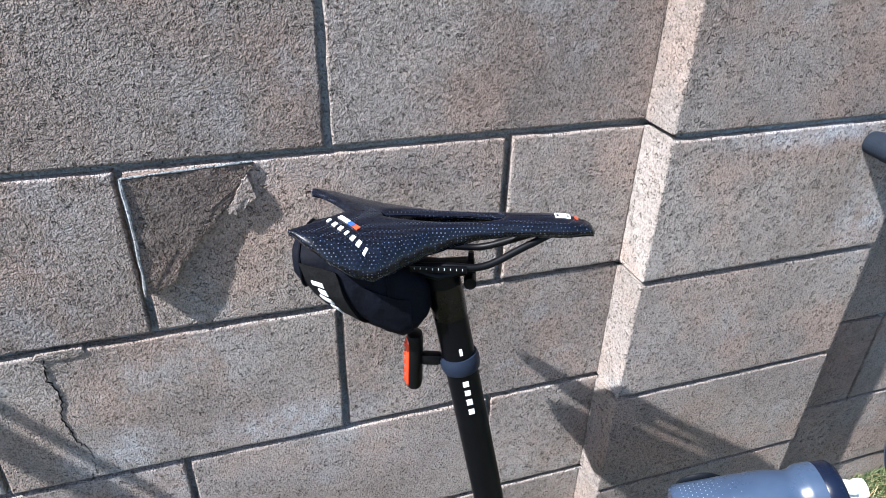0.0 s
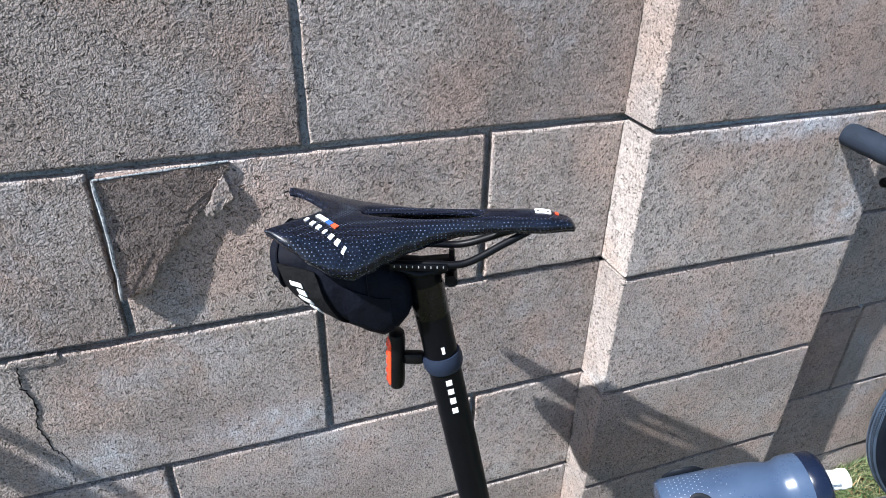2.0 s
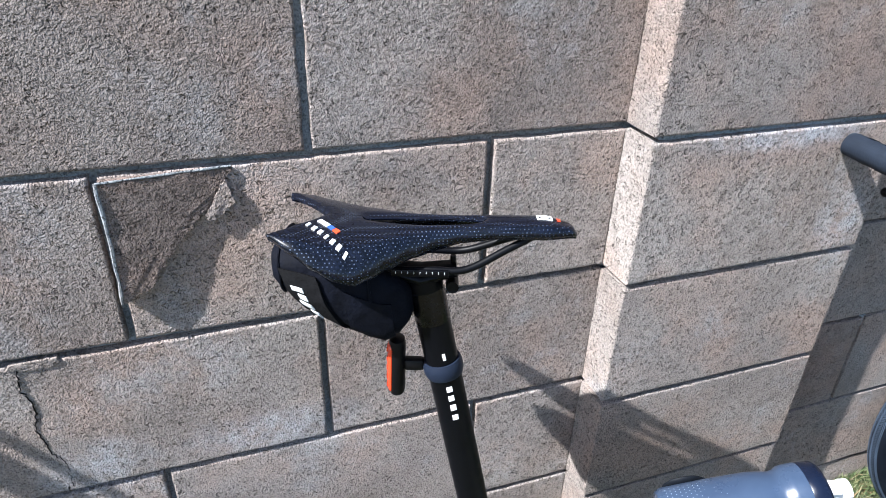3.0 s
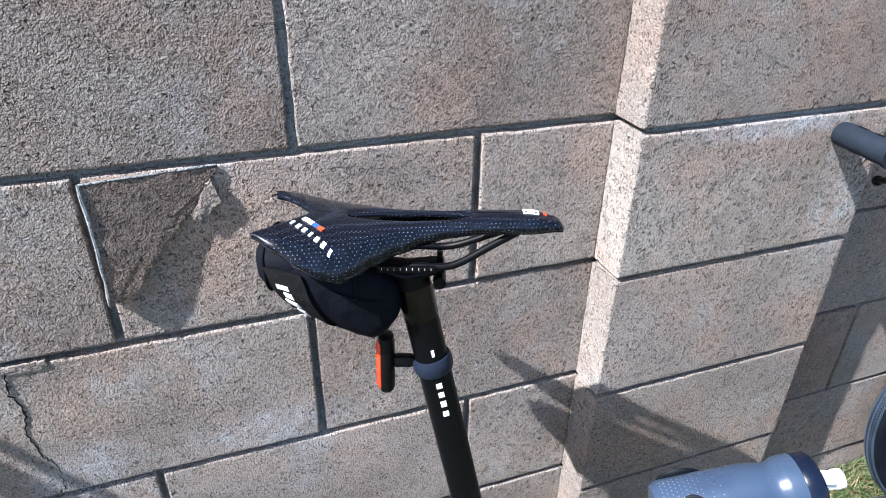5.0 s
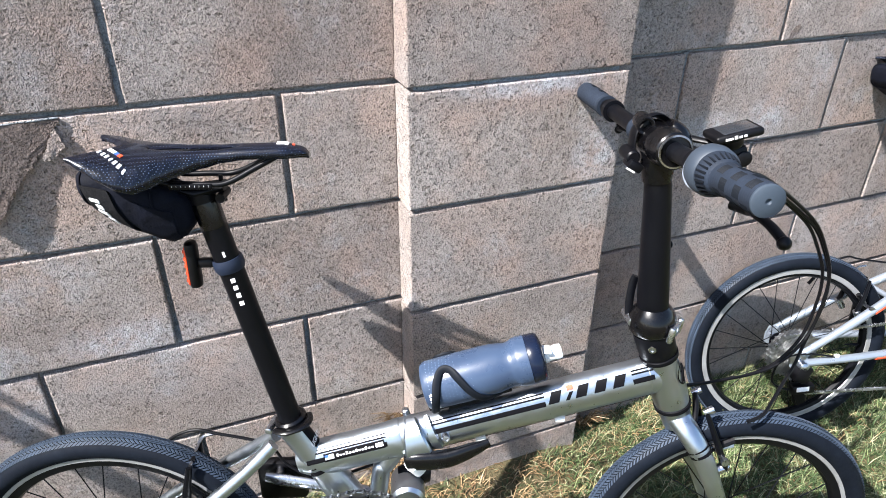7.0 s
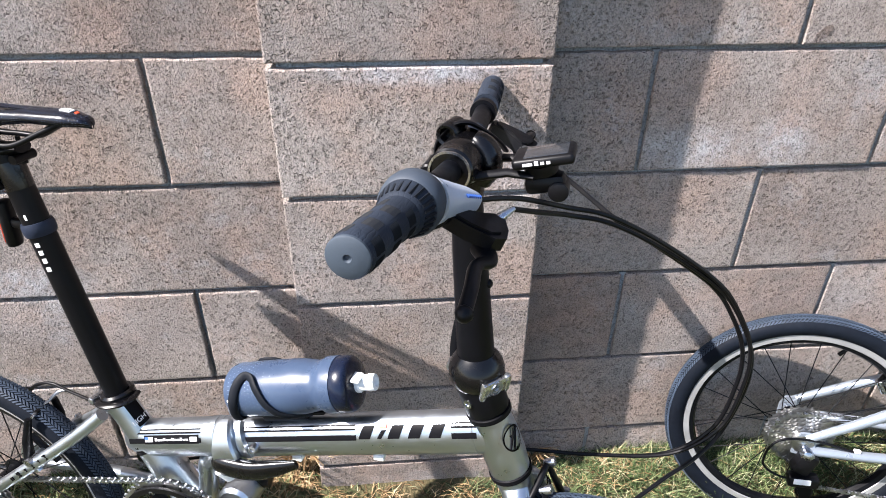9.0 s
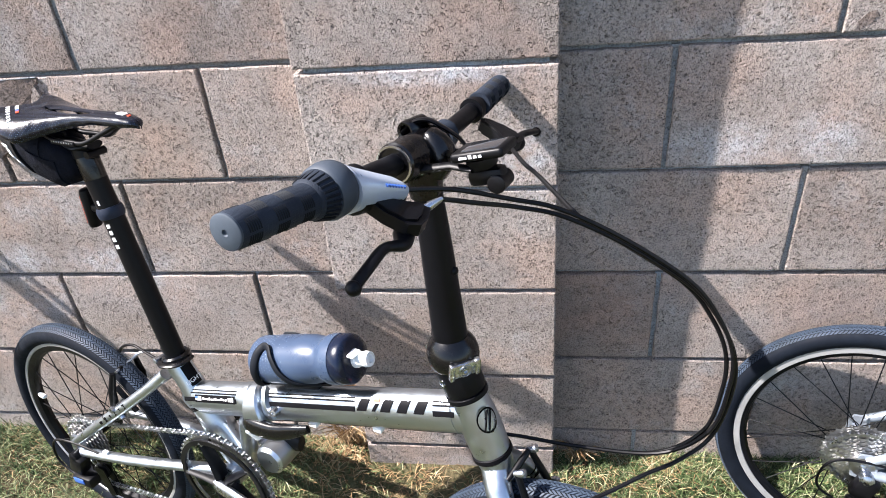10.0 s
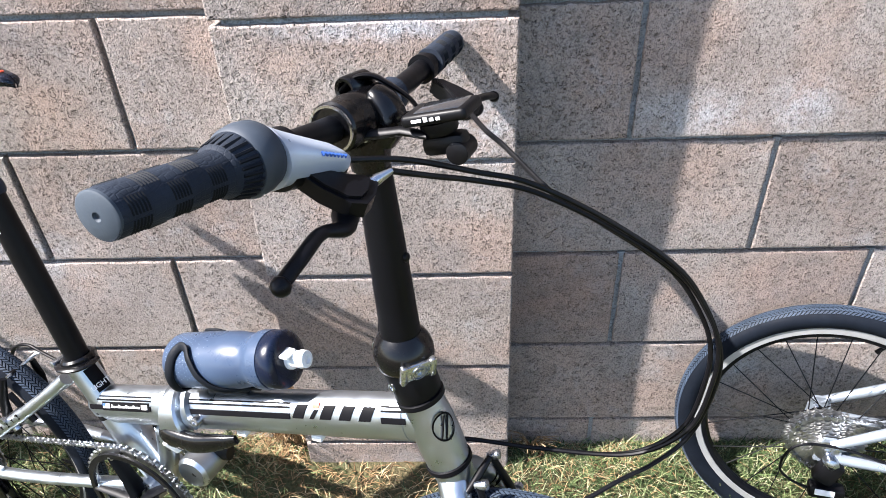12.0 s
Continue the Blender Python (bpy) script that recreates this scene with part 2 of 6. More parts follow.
TREAD = plain("dusty_tread_rubber", (0.028, 0.041, 0.063), 0.6, 0.0, 300.0, 0.35, 0.3, 0.0005, Specular_IOR_Level=0.25)
LAWN = blades("lawn_blades", (0.0, (0.016, 0.032, 0.009)), (0.35, (0.036, 0.066, 0.019)), (0.62, (0.080, 0.118, 0.044)), (0.84, (0.20, 0.225, 0.105)), (1.0, (0.38, 0.37, 0.24)))
STRAW = blades("dry_straw_blades", (0.0, (0.095, 0.052, 0.024)), (0.4, (0.22, 0.135, 0.064)), (0.75, (0.36, 0.245, 0.13)), (1.0, (0.42, 0.34, 0.22)))


# ---- shapes ----
def frame_of(d):
    d = Vector(d).normalized()
    a = d.orthogonal().normalized() if abs(d.z) > 0.95 else d.cross(Vector((0, 0, 1))).normalized()
    return a, d.cross(a).normalized(), d


def boxy(c, e):
    """A cosine or sine pushed towards a square section by an exponent below 1."""
    return math.copysign(abs(c) ** e, c)


class Shape:
    """Gathers faces for one mesh."""

    def __init__(self):
        self.v, self.f = [], []

    def grid(self, rings, closed=True, caps=True, loop=False):
        """Skins a list of rings of points."""
        base, k = len(self.v), len(rings[0])
        for r in rings:
            self.v += [tuple(p) for p in r]
        n = len(rings)
        for i in range(n if loop else n - 1):
            for j in range(k if closed else k - 1):
                a, b = base + i * k, base + (i + 1) % n * k
                self.f.append((a + j, a + (j + 1) % k, b + (j + 1) % k, b + j))
        if caps and closed and not loop:
            self.f.append(tuple(base + j for j in reversed(range(k))))
            self.f.append(tuple(base + (n - 1) * k + j for j in range(k)))
        return self

    def tube(self, path, r, k=14, caps=True, loop=False, flat=1.0, lift=None, square=1.0):
        """A swept round section; r is a radius or one for each point; flat squeezes it along the second axis."""
        pts = [Vector(p) for p in path]
        n = len(pts)
        rs = [r] * n if isinstance(r, (int, float)) else list(r)
        rings, a = [], None
        for i, p in enumerate(pts):
            if loop:
                d = pts[(i + 1) % n] - pts[i - 1]
            else:
                d = pts[min(i + 1, n - 1)] - pts[max(i - 1, 0)]
            d.normalize()
            if a is None:
                a = Vector(lift) if lift else frame_of(d)[0]
            a = (a - d * a.dot(d)).normalized()
            b = d.cross(a)
            rings.append([p + a * (rs[i] * boxy(math.cos(q), square)) + b * (rs[i] * flat * boxy(math.sin(q), square)) for q in (2 * math.pi * j / k for j in range(k))])
        return self.grid(rings, True, caps, loop)

    def lathe(self, origin, axis, profile, k=24, caps=True, loop=False):
        """Turns a profile of (along, radius) round an axis."""
        a, b, d = frame_of(axis)
        o = Vector(origin)
        rings = [[o + d * s + (a * math.cos(q) + b * math.sin(q)) * r for q in (2 * math.pi * j / k for j in range(k))] for s, r in profile]
        return self.grid(rings, True, caps, loop)

    def box(self, centre, size, m=None, bevel=0.0, seg=2):
        bm = bmesh.new()
        bmesh.ops.create_cube(bm, size=1)
        bmesh.ops.scale(bm, vec=size, verts=bm.verts)
        if bevel:
            bmesh.ops.bevel(bm, geom=bm.edges[:], offset=bevel, segments=seg, affect="EDGES", profile=0.5)
        t = Matrix.Translation(centre) @ (m.to_4x4() if m else Matrix())
        bmesh.ops.transform(bm, matrix=t, verts=bm.verts)
        base = len(self.v)
        bm.verts.index_update()
        self.v += [tuple(x.co) for x in bm.verts]
        self.f += [tuple(base + x.index for x in f.verts) for f in bm.faces]
        bm.free()
        return self

    def plate(self, outline, n, thick, origin=(0, 0, 0), u=(1, 0, 0), w=(0, 0, 1)):
        """A flat outline of (u, w) given thickness along n on both sides."""
        o, u, w, n = Vector(origin), Vector(u), Vector(w), Vector(n).normalized()
        front = [o + u * a + w * b + n * thick / 2 for a, b in outline]
        back = [p - n * thick for p in front]
        base, k = len(self.v), len(outline)
        self.v += [tuple(p) for p in front + back]
        self.f.append(tuple(base + i for i in range(k)))
        self.f.append(tuple(base + k + i for i in reversed(range(k))))
        for i in range(k):
            j = (i + 1) % k
            self.f.append((base + i, base + k + i, base + k + j, base + j))
        return self

    def mesh(self, name, mat, smooth=40, weld=False):
        me = bpy.data.meshes.new(name)
        me.from_pydata(self.v, [], self.f)
        me.materials.append(mat)
        bm = bmesh.new()
        bm.from_mesh(me)
        if weld:
            bmesh.ops.remove_doubles(bm, verts=bm.verts, dist=1e-6)
        bmesh.ops.recalc_face_normals(bm, faces=bm.faces)
        bm.to_mesh(me)
        bm.free()
        if smooth:
            me.shade_smooth()
            me.set_sharp_from_angle(angle=radians(smooth))
        return me


def part(name, shape, mat, parent=None, label="", smooth=40):
    ob = new(name, shape.mesh(name, mat, smooth))
    if parent:
        ob.parent = parent
    if label:
        ob["label"] = label
    return ob


def spline(points, steps=8, loop=False):
    """A smooth run of points through the given ones."""
    p = [Vector(q) for q in points]
    n, out = len(p), []
    for i in range(n if loop else n - 1):
        if loop:
            a, b, c, d = p[i - 1], p[i], p[(i + 1) % n], p[(i + 2) % n]
        else:
            a, b, c, d = p[max(i - 1, 0)], p[i], p[i + 1], p[min(i + 2, n - 1)]
        for k in range(steps):
            t = k / steps
            out.append(0.5 * ((2 * b) + (c - a) * t + (2 * a - 5 * b + 4 * c - d) * t * t + (3 * b - a - 3 * c + d) * t ** 3))
    if not loop:
        out.append(p[-1])
    return out


# ---- structure ----
COURSE, LENGTH, JOINT = 0.2032, 0.406, 0.0085
BED = 0.85          # height of one bed joint
PROUD = 0.058       # the pilaster stands out by this
PILASTER = 0.397


def ground_height(x, y):
    f = min(1.0, max(0.0, (-0.035 - y) / 0.125))
    g = min(1.0, max(0.0, (x - 0.36) / 0.1))
    near = -0.014 - 0.026 * g - (0.074 - 0.009 * g) * f * f * (3 - 2 * f)
    if y < -0.5:
        near -= 0.092 * (1 - math.exp((y + 0.5) / 0.35))
    return near + 0.012 * noise.noise(Vector((x * 3.1, y * 3.1, 0.3))) + 0.006 * noise.noise(Vector((x * 11, y * 11, 2.3)))


def steps(a, b, fine):
    return [a + (b - a) * i / fine for i in range(fine + 1)]


xs = [-400, -60, -12, -5, -2.5] + steps(-1.6, 3.6, 104) + [4.5, 8, 16, 60, 400]
ys = [-400, -60, -14, -6, -3.5, -2.6] + steps(-2.0, 0.14, 52) + [0.4, 2, 8, 40, 400]
ground = Shape().grid([[(x, y, ground_height(x, y)) for x in xs] for y in ys], closed=False, caps=False)
tagged(part("ground", ground, SOIL, smooth=180), "dry brown soil under patchy lawn beside the wall", "ground", kind="structure")


core = Shape().box((0.6, 0.0965 + 0.013, 0.78), (5.6, 0.193, 1.94))
wall = tagged(part("wall_north", core, MORTAR, smooth=0), "weathered grey concrete block garden wall with recessed mortar joints", "wall", kind="structure")
pier = Shape().box((PILASTER / 2, -PROUD / 2 + 0.012, 0.78), (PILASTER - 0.026, PROUD, 1.94))
pilaster = tagged(part("pilaster", pier, MORTAR, smooth=0), "shallow concrete block pilaster standing out from the wall", "pilaster", kind="structure")


def block_mesh(length, height, depth, seed):
    """A block with its face towards -y, its middle at the origin: worn rounded rim, uneven face."""
    rim = [0.0, 0.0006, 0.0013, 0.0022, 0.0034]
    us = rim + [length * f for f in [i / 30 for i in range(1, 30)]] + [length - r for r in reversed(rim)]
    ws = rim + [height * i / 15 for i in range(1, 15)] + [height - r for r in reversed(rim)]
    rows = []
    for w in ws:
        row = []
        for u in us:
            e = min(u, length - u, w, height - w)
            back = 0.0015 * max(0.0, 1 - e / 0.0021) ** 2
            wob = 0.0016 * noise.noise(Vector((u * 70 + seed * 7.7, w * 70, seed))) if e < 0.0021 else 0.0
            relief = 0.0007 * noise.noise(Vector((u * 19 + seed * 3.1, w * 19, seed * 1.7)))
            cu = wob if u < 0.5 * length else -wob
            cw = wob if w < 0.5 * height else -wob
            row.append((u - length / 2 + (cu if min(u, length - u) < 0.0021 else 0), back + relief + abs(wob) * 0.4, w - height / 2 + (cw if min(w, height - w) < 0.0021 else 0)))
        rows.append(row)
    s = Shape().grid(rows, closed=False, caps=False)
    n, k = len(rows), len(us)
    edge = [rows[0][i] for i in range(k)] + [rows[j][-1] for j in range(1, n)] + [rows[-1][i] for i in reversed(range(k - 1))] + [rows[j][0] for j in reversed(range(1, n - 1))]
    s.grid([edge, [(x, depth, z) for x, y, z in edge]], closed=True, caps=False)
    s.f.append(tuple(range(len(s.v) - len(edge), len(s.v))))
    return s.mesh("block", BLOCK, 60, True)


BLOCKS = {}


def block(parent, x0, x1, row, front, depth=0.03, lean=0.0, mat=None):
    """One block of a course between two head joints; mat gives a block a material of its own."""
    length = round(x1 - x0 - JOINT, 3)
    key = (length, round(depth, 3), random.randrange(5))
    if key not in BLOCKS:
        BLOCKS[key] = block_mesh(length, COURSE - JOINT, depth, len(BLOCKS) + 1)
    ob = new("block", BLOCKS[key])
    ob.parent = parent
    ob.location = ((x0 + x1) / 2, front + random.uniform(-0.0012, 0.0012), BED + (row + 0.5) * COURSE)
    ob.rotation_euler = (lean + random.uniform(-0.003, 0.003), random.uniform(-0.003, 0.003), random.uniform(-0.002, 0.002))
    if mat:
        ob.material_slots[0].link = "OBJECT"
        ob.material_slots[0].material = mat


def lay_wall():
    """Running bond on both sides of the pilaster, each side with its own bond."""
    head = Shape()
    for row in range(-5, 4):
        odd = row % 2
        left = [-0.600 if odd else -0.391]
        while left[0] > -1.9:
            left.insert(0, left[0] - LENGTH - 0.004)
        joints = left + ([-0.181] if odd else [])
        joints.append(0.004)
        for a, b in zip(joints, joints[1:]):
            # upper courses, and the next one left of the break, take the darker tint
            darker = row >= 0 or b < -0.5 and row == -1
            block(wall, a, b, row, 0.0, 0.03, 0.004 if row >= 0 else -0.004, DARK_BLOCK if darker else None)
        right = [0.393, 0.570 if odd else 0.79]
        if row == -3:
            right[1] = 0.584
        while right[-1] < 3.0:
            right.append(right[-1] + LENGTH + 0.002)
        for a, b in zip(right, right[1:]):
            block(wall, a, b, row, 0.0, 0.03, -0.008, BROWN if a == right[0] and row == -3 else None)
        for x in joints[1:-1] + right[1:-1]:
            sunk = (0.020 if x == -0.600 and row == -1 else 0.009) if x < 0 and row < 0 else 0.0
            head.box((x, 0.015 + sunk, BED + (row + 0.5) * COURSE), (JOINT + 0.004, 0.019 + random.uniform(-0.002, 0.002), COURSE - 0.004))
        block(pilaster, -0.005, PILASTER + 0.005, row, -PROUD, PROUD + 0.002, 0.004 if row >= 0 else -0.004, DARK_BLOCK if row >= 0 else None)
    part("head_joints", head, MORTAR, wall, "pale mortar in the upright joints", 0)["kind"] = "stuff"


# ---- bicycles ----
def lean_pose(x, y, z, yaw, lean):
    return Matrix.Translation((x, y, z)) @ Matrix.Rotation(radians(yaw), 4, "Z") @ Matrix.Rotation(radians(-lean), 4, "X")


BIKE = lean_pose(0.2032, -0.4065, -0.005, -19.2, 4.83)
OTHER = lean_pose(1.5898, -0.3612, -0.0636, -18.9, 9.0)


def thing(name, m, label, category, group=""):
    """A top-level thing with its parts in the frame m."""
    ob = new(name)
    ob.empty_display_size = 0.05
    ob.matrix_world = m
    return tagged(ob, label, category, group)


def along(a, b, t):
    return Vector(a).lerp(Vector(b), t)


def wrap(a, b, ry, rz, s0, s1, q0, q1, slant=0.0, off=0.0011, k=6):
    """A thin print on an oval tube from a to b in the bicycle's plane: s is metres along it, q degrees up from its near side."""
    a, b = Vector(a), Vector(b)
    d = (b - a).normalized()
    up = Vector((-d.z, 0, d.x))
    rings = []
    for i in range(k + 1):
        q = radians(q0 + (q1 - q0) * i / k)
        sh = slant * (i / k - 0.5)
        row = []
        for h in (off, -0.0008):
            w = Vector((0, -1, 0)) * ((ry + h) * math.cos(q)) + up * ((rz + h) * math.sin(q))
            row.append(w)
        rings.append([a + d * (s0 + sh) + row[0], a + d * (s1 + sh) + row[0], a + d * (s1 + sh) + row[1], a + d * (s0 + sh) + row[1]])
    return Shape().grid(rings, closed=True, caps=True)


def oval_tube(a, b, ry, rz, k=64, ends=None):
    """A straight tube of oval section in the bicycle's plane; ends gives (t, scale) stations."""
    a, b = Vector(a), Vector(b)
    d = (b - a).normalized()
    up = Vector((-d.z, 0, d.x))
    rings = []
    for t, f in ends or ((0, 1), (1, 1)):
        p = a.lerp(b, t)
        rings.append([p + Vector((0, ry * f * math.cos(q), 0)) + up * (rz * f * math.sin(q)) for q in (2 * math.pi * j / k for j in range(k))])
    return Shape().grid(rings)


def circle(r, k, q0=0.0):
    return [(r * math.cos(q0 + 2 * math.pi * j / k), r * math.sin(q0 + 2 * math.pi * j / k)) for j in range(k)]


def spoke_mesh(p, q):
    return Shape().tube([p, q], 0.00105, 5)


def make_wheel(bike, cx, cz, radius, track=0.0105):
    """rim > tyre, tread, brake tracks, hub, spokes, valve; the axle lies along y."""
    o, ax = (0, 0, 0), (0, 1, 0)
    ri, ro = radius - 0.058, radius - 0.035
    rim = part("wheel", Shape().lathe(o, ax, [(-0.0105, ro), (-0.0105, ro - 0.012), (-0.008, ri + 0.004), (0, ri), (0.008, ri + 0.004), (0.0105, ro - 0.012), (0.0105, ro), (0.006, ro - 0.004), (-0.006, ro - 0.004)], 72, False, True), BLACK, bike, "20-inch wheel with black spokes")
    rim.location = (cx, 0, cz)
    for side in (-1, 1):
        part("brake_track", Shape().lathe(o, ax, [(side * 0.0108, ro + 0.001), (side * 0.0124, ro), (side * 0.0124, ro - track), (side * 0.0108, ro - track - 0.001)], 72, False, True), TRACK, rim, "worn silver braking surface")
    rt, mid = 0.0195, radius - 0.0195
    prof = [(rt * math.cos(q) * 1.03, mid + rt * math.sin(q)) for q in (2 * math.pi * j / 18 for j in range(18))]
    tyre = part("tyre", Shape().lathe(o, ax, prof, 90, False, True), TYRE, rim, "dusty black tyre with a chevron tread")
    tread = Shape()
    n = 230
    for i in range(n):
        for side in (-1, 1):
            for lane, (qa, qb) in enumerate(((1, 15), (17, 31), (33, 48))):
                rings = []
                for kk in range(3):
                    f = kk / 2
                    lat = radians(qa + (qb - qa) * f)
                    ang = 2 * math.pi * (i + 0.25 * (side > 0) + 0.5 * lane) / n + 0.024 * (f if lane % 2 == 0 else 1 - f)
                    wid = 0.0100 - 0.0006 * lane
                    ring = []
                    for da, h in ((-wid, -0.0006), (-wid * 0.8, 0.0010), (wid * 0.8, 0.0010), (wid, -0.0006)):
                        r = mid + (rt + h) * math.cos(lat)
                        ring.append((r * math.cos(ang + da), side * (rt + h) * 1.03 * math.sin(lat), r * math.sin(ang + da)))
                    rings.append(ring)
                tread.grid(rings, closed=False, caps=False)
    part("tread", tread, TREAD, rim, "", 30)["kind"] = "stuff"
    hub = Shape().lathe(o, ax, [(-0.046, 0.008), (-0.031, 0.009), (-0.030, 0.022), (-0.027, 0.022), (-0.026, 0.013), (0.026, 0.013), (0.027, 0.022), (0.030, 0.022), (0.031, 0.009), (0.046, 0.008)], 20)
    part("hub", hub, BLACK, rim)
    axle = Shape().lathe(o, ax, [(-0.066, 0.003), (-0.064, 0.0075), (-0.054, 0.0075), (-0.052, 0.0045), (0.052, 0.0045), (0.054, 0.0075), (0.064, 0.0075), (0.066, 0.003)], 12)
    part("axle", axle, STEEL, rim)
    for side in (-1, 1):
        for way in (-1, 1):
            me = None
            for j in range(6):
                if me is None:
                    q = radians(52 * way)
                    me = spoke_mesh((0.021 * math.cos(q), side * 0.0285, 0.021 * math.sin(q)), (ri + 0.003, side * 0.003, 0.0)).mesh("spoke", BLACK)
                ob = new("spoke", me)
                ob.parent = rim
                ob.rotation_euler = (0, -radians(60 * j + 15 * (side > 0) + 30 * (way > 0)), 0)
    part("valve", Shape().lathe((ri - 0.002, 0, 0), (-1, 0, 0), [(-0.01, 0.003), (0.02, 0.003), (0.022, 0.002), (0.03, 0.002)], 8), BLACK_PLASTIC, rim)
    return rim


def toothed(radius, teeth, depth):
    out = []
    for i in range(teeth):
        for f, r in ((0.0, radius - depth), (0.28, radius - depth * 0.9), (0.45, radius), (0.6, radius), (0.78, radius - depth * 0.9)):
            q = 2 * math.pi * (i + f) / teeth
            out.append((r * math.cos(q), r * math.sin(q)))
    return out


def ring_plate(outer, inner, thick):
    """A flat ring about the y axis between two outlines of equal length."""
    rings = []
    for pts, y in ((outer, -thick / 2), (outer, thick / 2), (inner, thick / 2), (inner, -thick / 2)):
        rings.append([(x, y, z) for x, z in pts])
    return Shape().grid(rings, closed=True, caps=False, loop=True)


def cassette(rim, sizes):
    for i, r in enumerate(sizes):
        outer = toothed(r, max(11, round(r * 500)), 0.004)
        inner = [(x * 0.62, z * 0.62) for x, z in circle(r, len(outer))]
        ob = part("sprocket", ring_plate(outer, inner, 0.0018), SPROCKET, rim, "", 30)
        ob.location = (0, -0.031 - 0.0038 * i, 0)
        ob.rotation_euler = (0, 0.21 * i, 0)
    part("freehub", Shape().lathe((0, -0.026, 0), (0, -1, 0), [(0, 0.021), (0.006 + 0.0038 * len(sizes), 0.021), (0.008 + 0.0038 * len(sizes), 0.014)], 20), SPROCKET, rim)


def chain_run(points):
    """Links along a closed run of points: outer and inner plates by turns, with rollers."""
    pts = [Vector(p) for p in points]
    total, path = 0.0, []
    lens = [(pts[(i + 1) % len(pts)] - pts[i]).length for i in range(len(pts))]
    total = sum(lens)
    count = int(total / 0.0127) // 2 * 2
    step, s = total / count, Shape()
    def at(dist):
        dist %= total
        for i, l in enumerate(lens):
            if dist <= l:
                return pts[i].lerp(pts[(i + 1) % len(pts)], dist / l)
            dist -= l
        return pts[0]
    for i in range(count):
        a, b = at(i * step), at((i + 1) * step)
        d = (b - a).normalized()
        up = d.cross(Vector((0, 1, 0))).normalized()
        half = 0.0036 if i % 2 else 0.0022
        for side in (-1, 1):
            outline = []
            for c, sg in ((a, -1), (b, 1)):
                for q in (-60, 0, 60):
                    outline.append(c + d * (sg * 0.0042 * math.cos(radians(q))) + up * (0.0042 * math.sin(radians(q))) * sg)
            mid = a.lerp(b, 0.5)
            outline.insert(3, mid - up * 0.0026 * -1)
            outline.append(mid - up * 0.0026)
            lo = [p + Vector((0, side * half - 0.0005, 0)) for p in outline]
            hi = [p + Vector((0, side * half + 0.0005, 0)) for p in outline]
            s.grid([lo, hi])
        s.lathe(a - Vector((0, 0.0042, 0)), (0, 1, 0), [(0, 0.0019), (0.0084, 0.0019)], 6)
    return s


def arc(c, r, q0, q1, n, y):
    return [(c[0] + r * math.cos(radians(q0 + (q1 - q0) * i / n)), y, c[1] + r * math.sin(radians(q0 + (q1 - q0) * i / n))) for i in range(n + 1)]


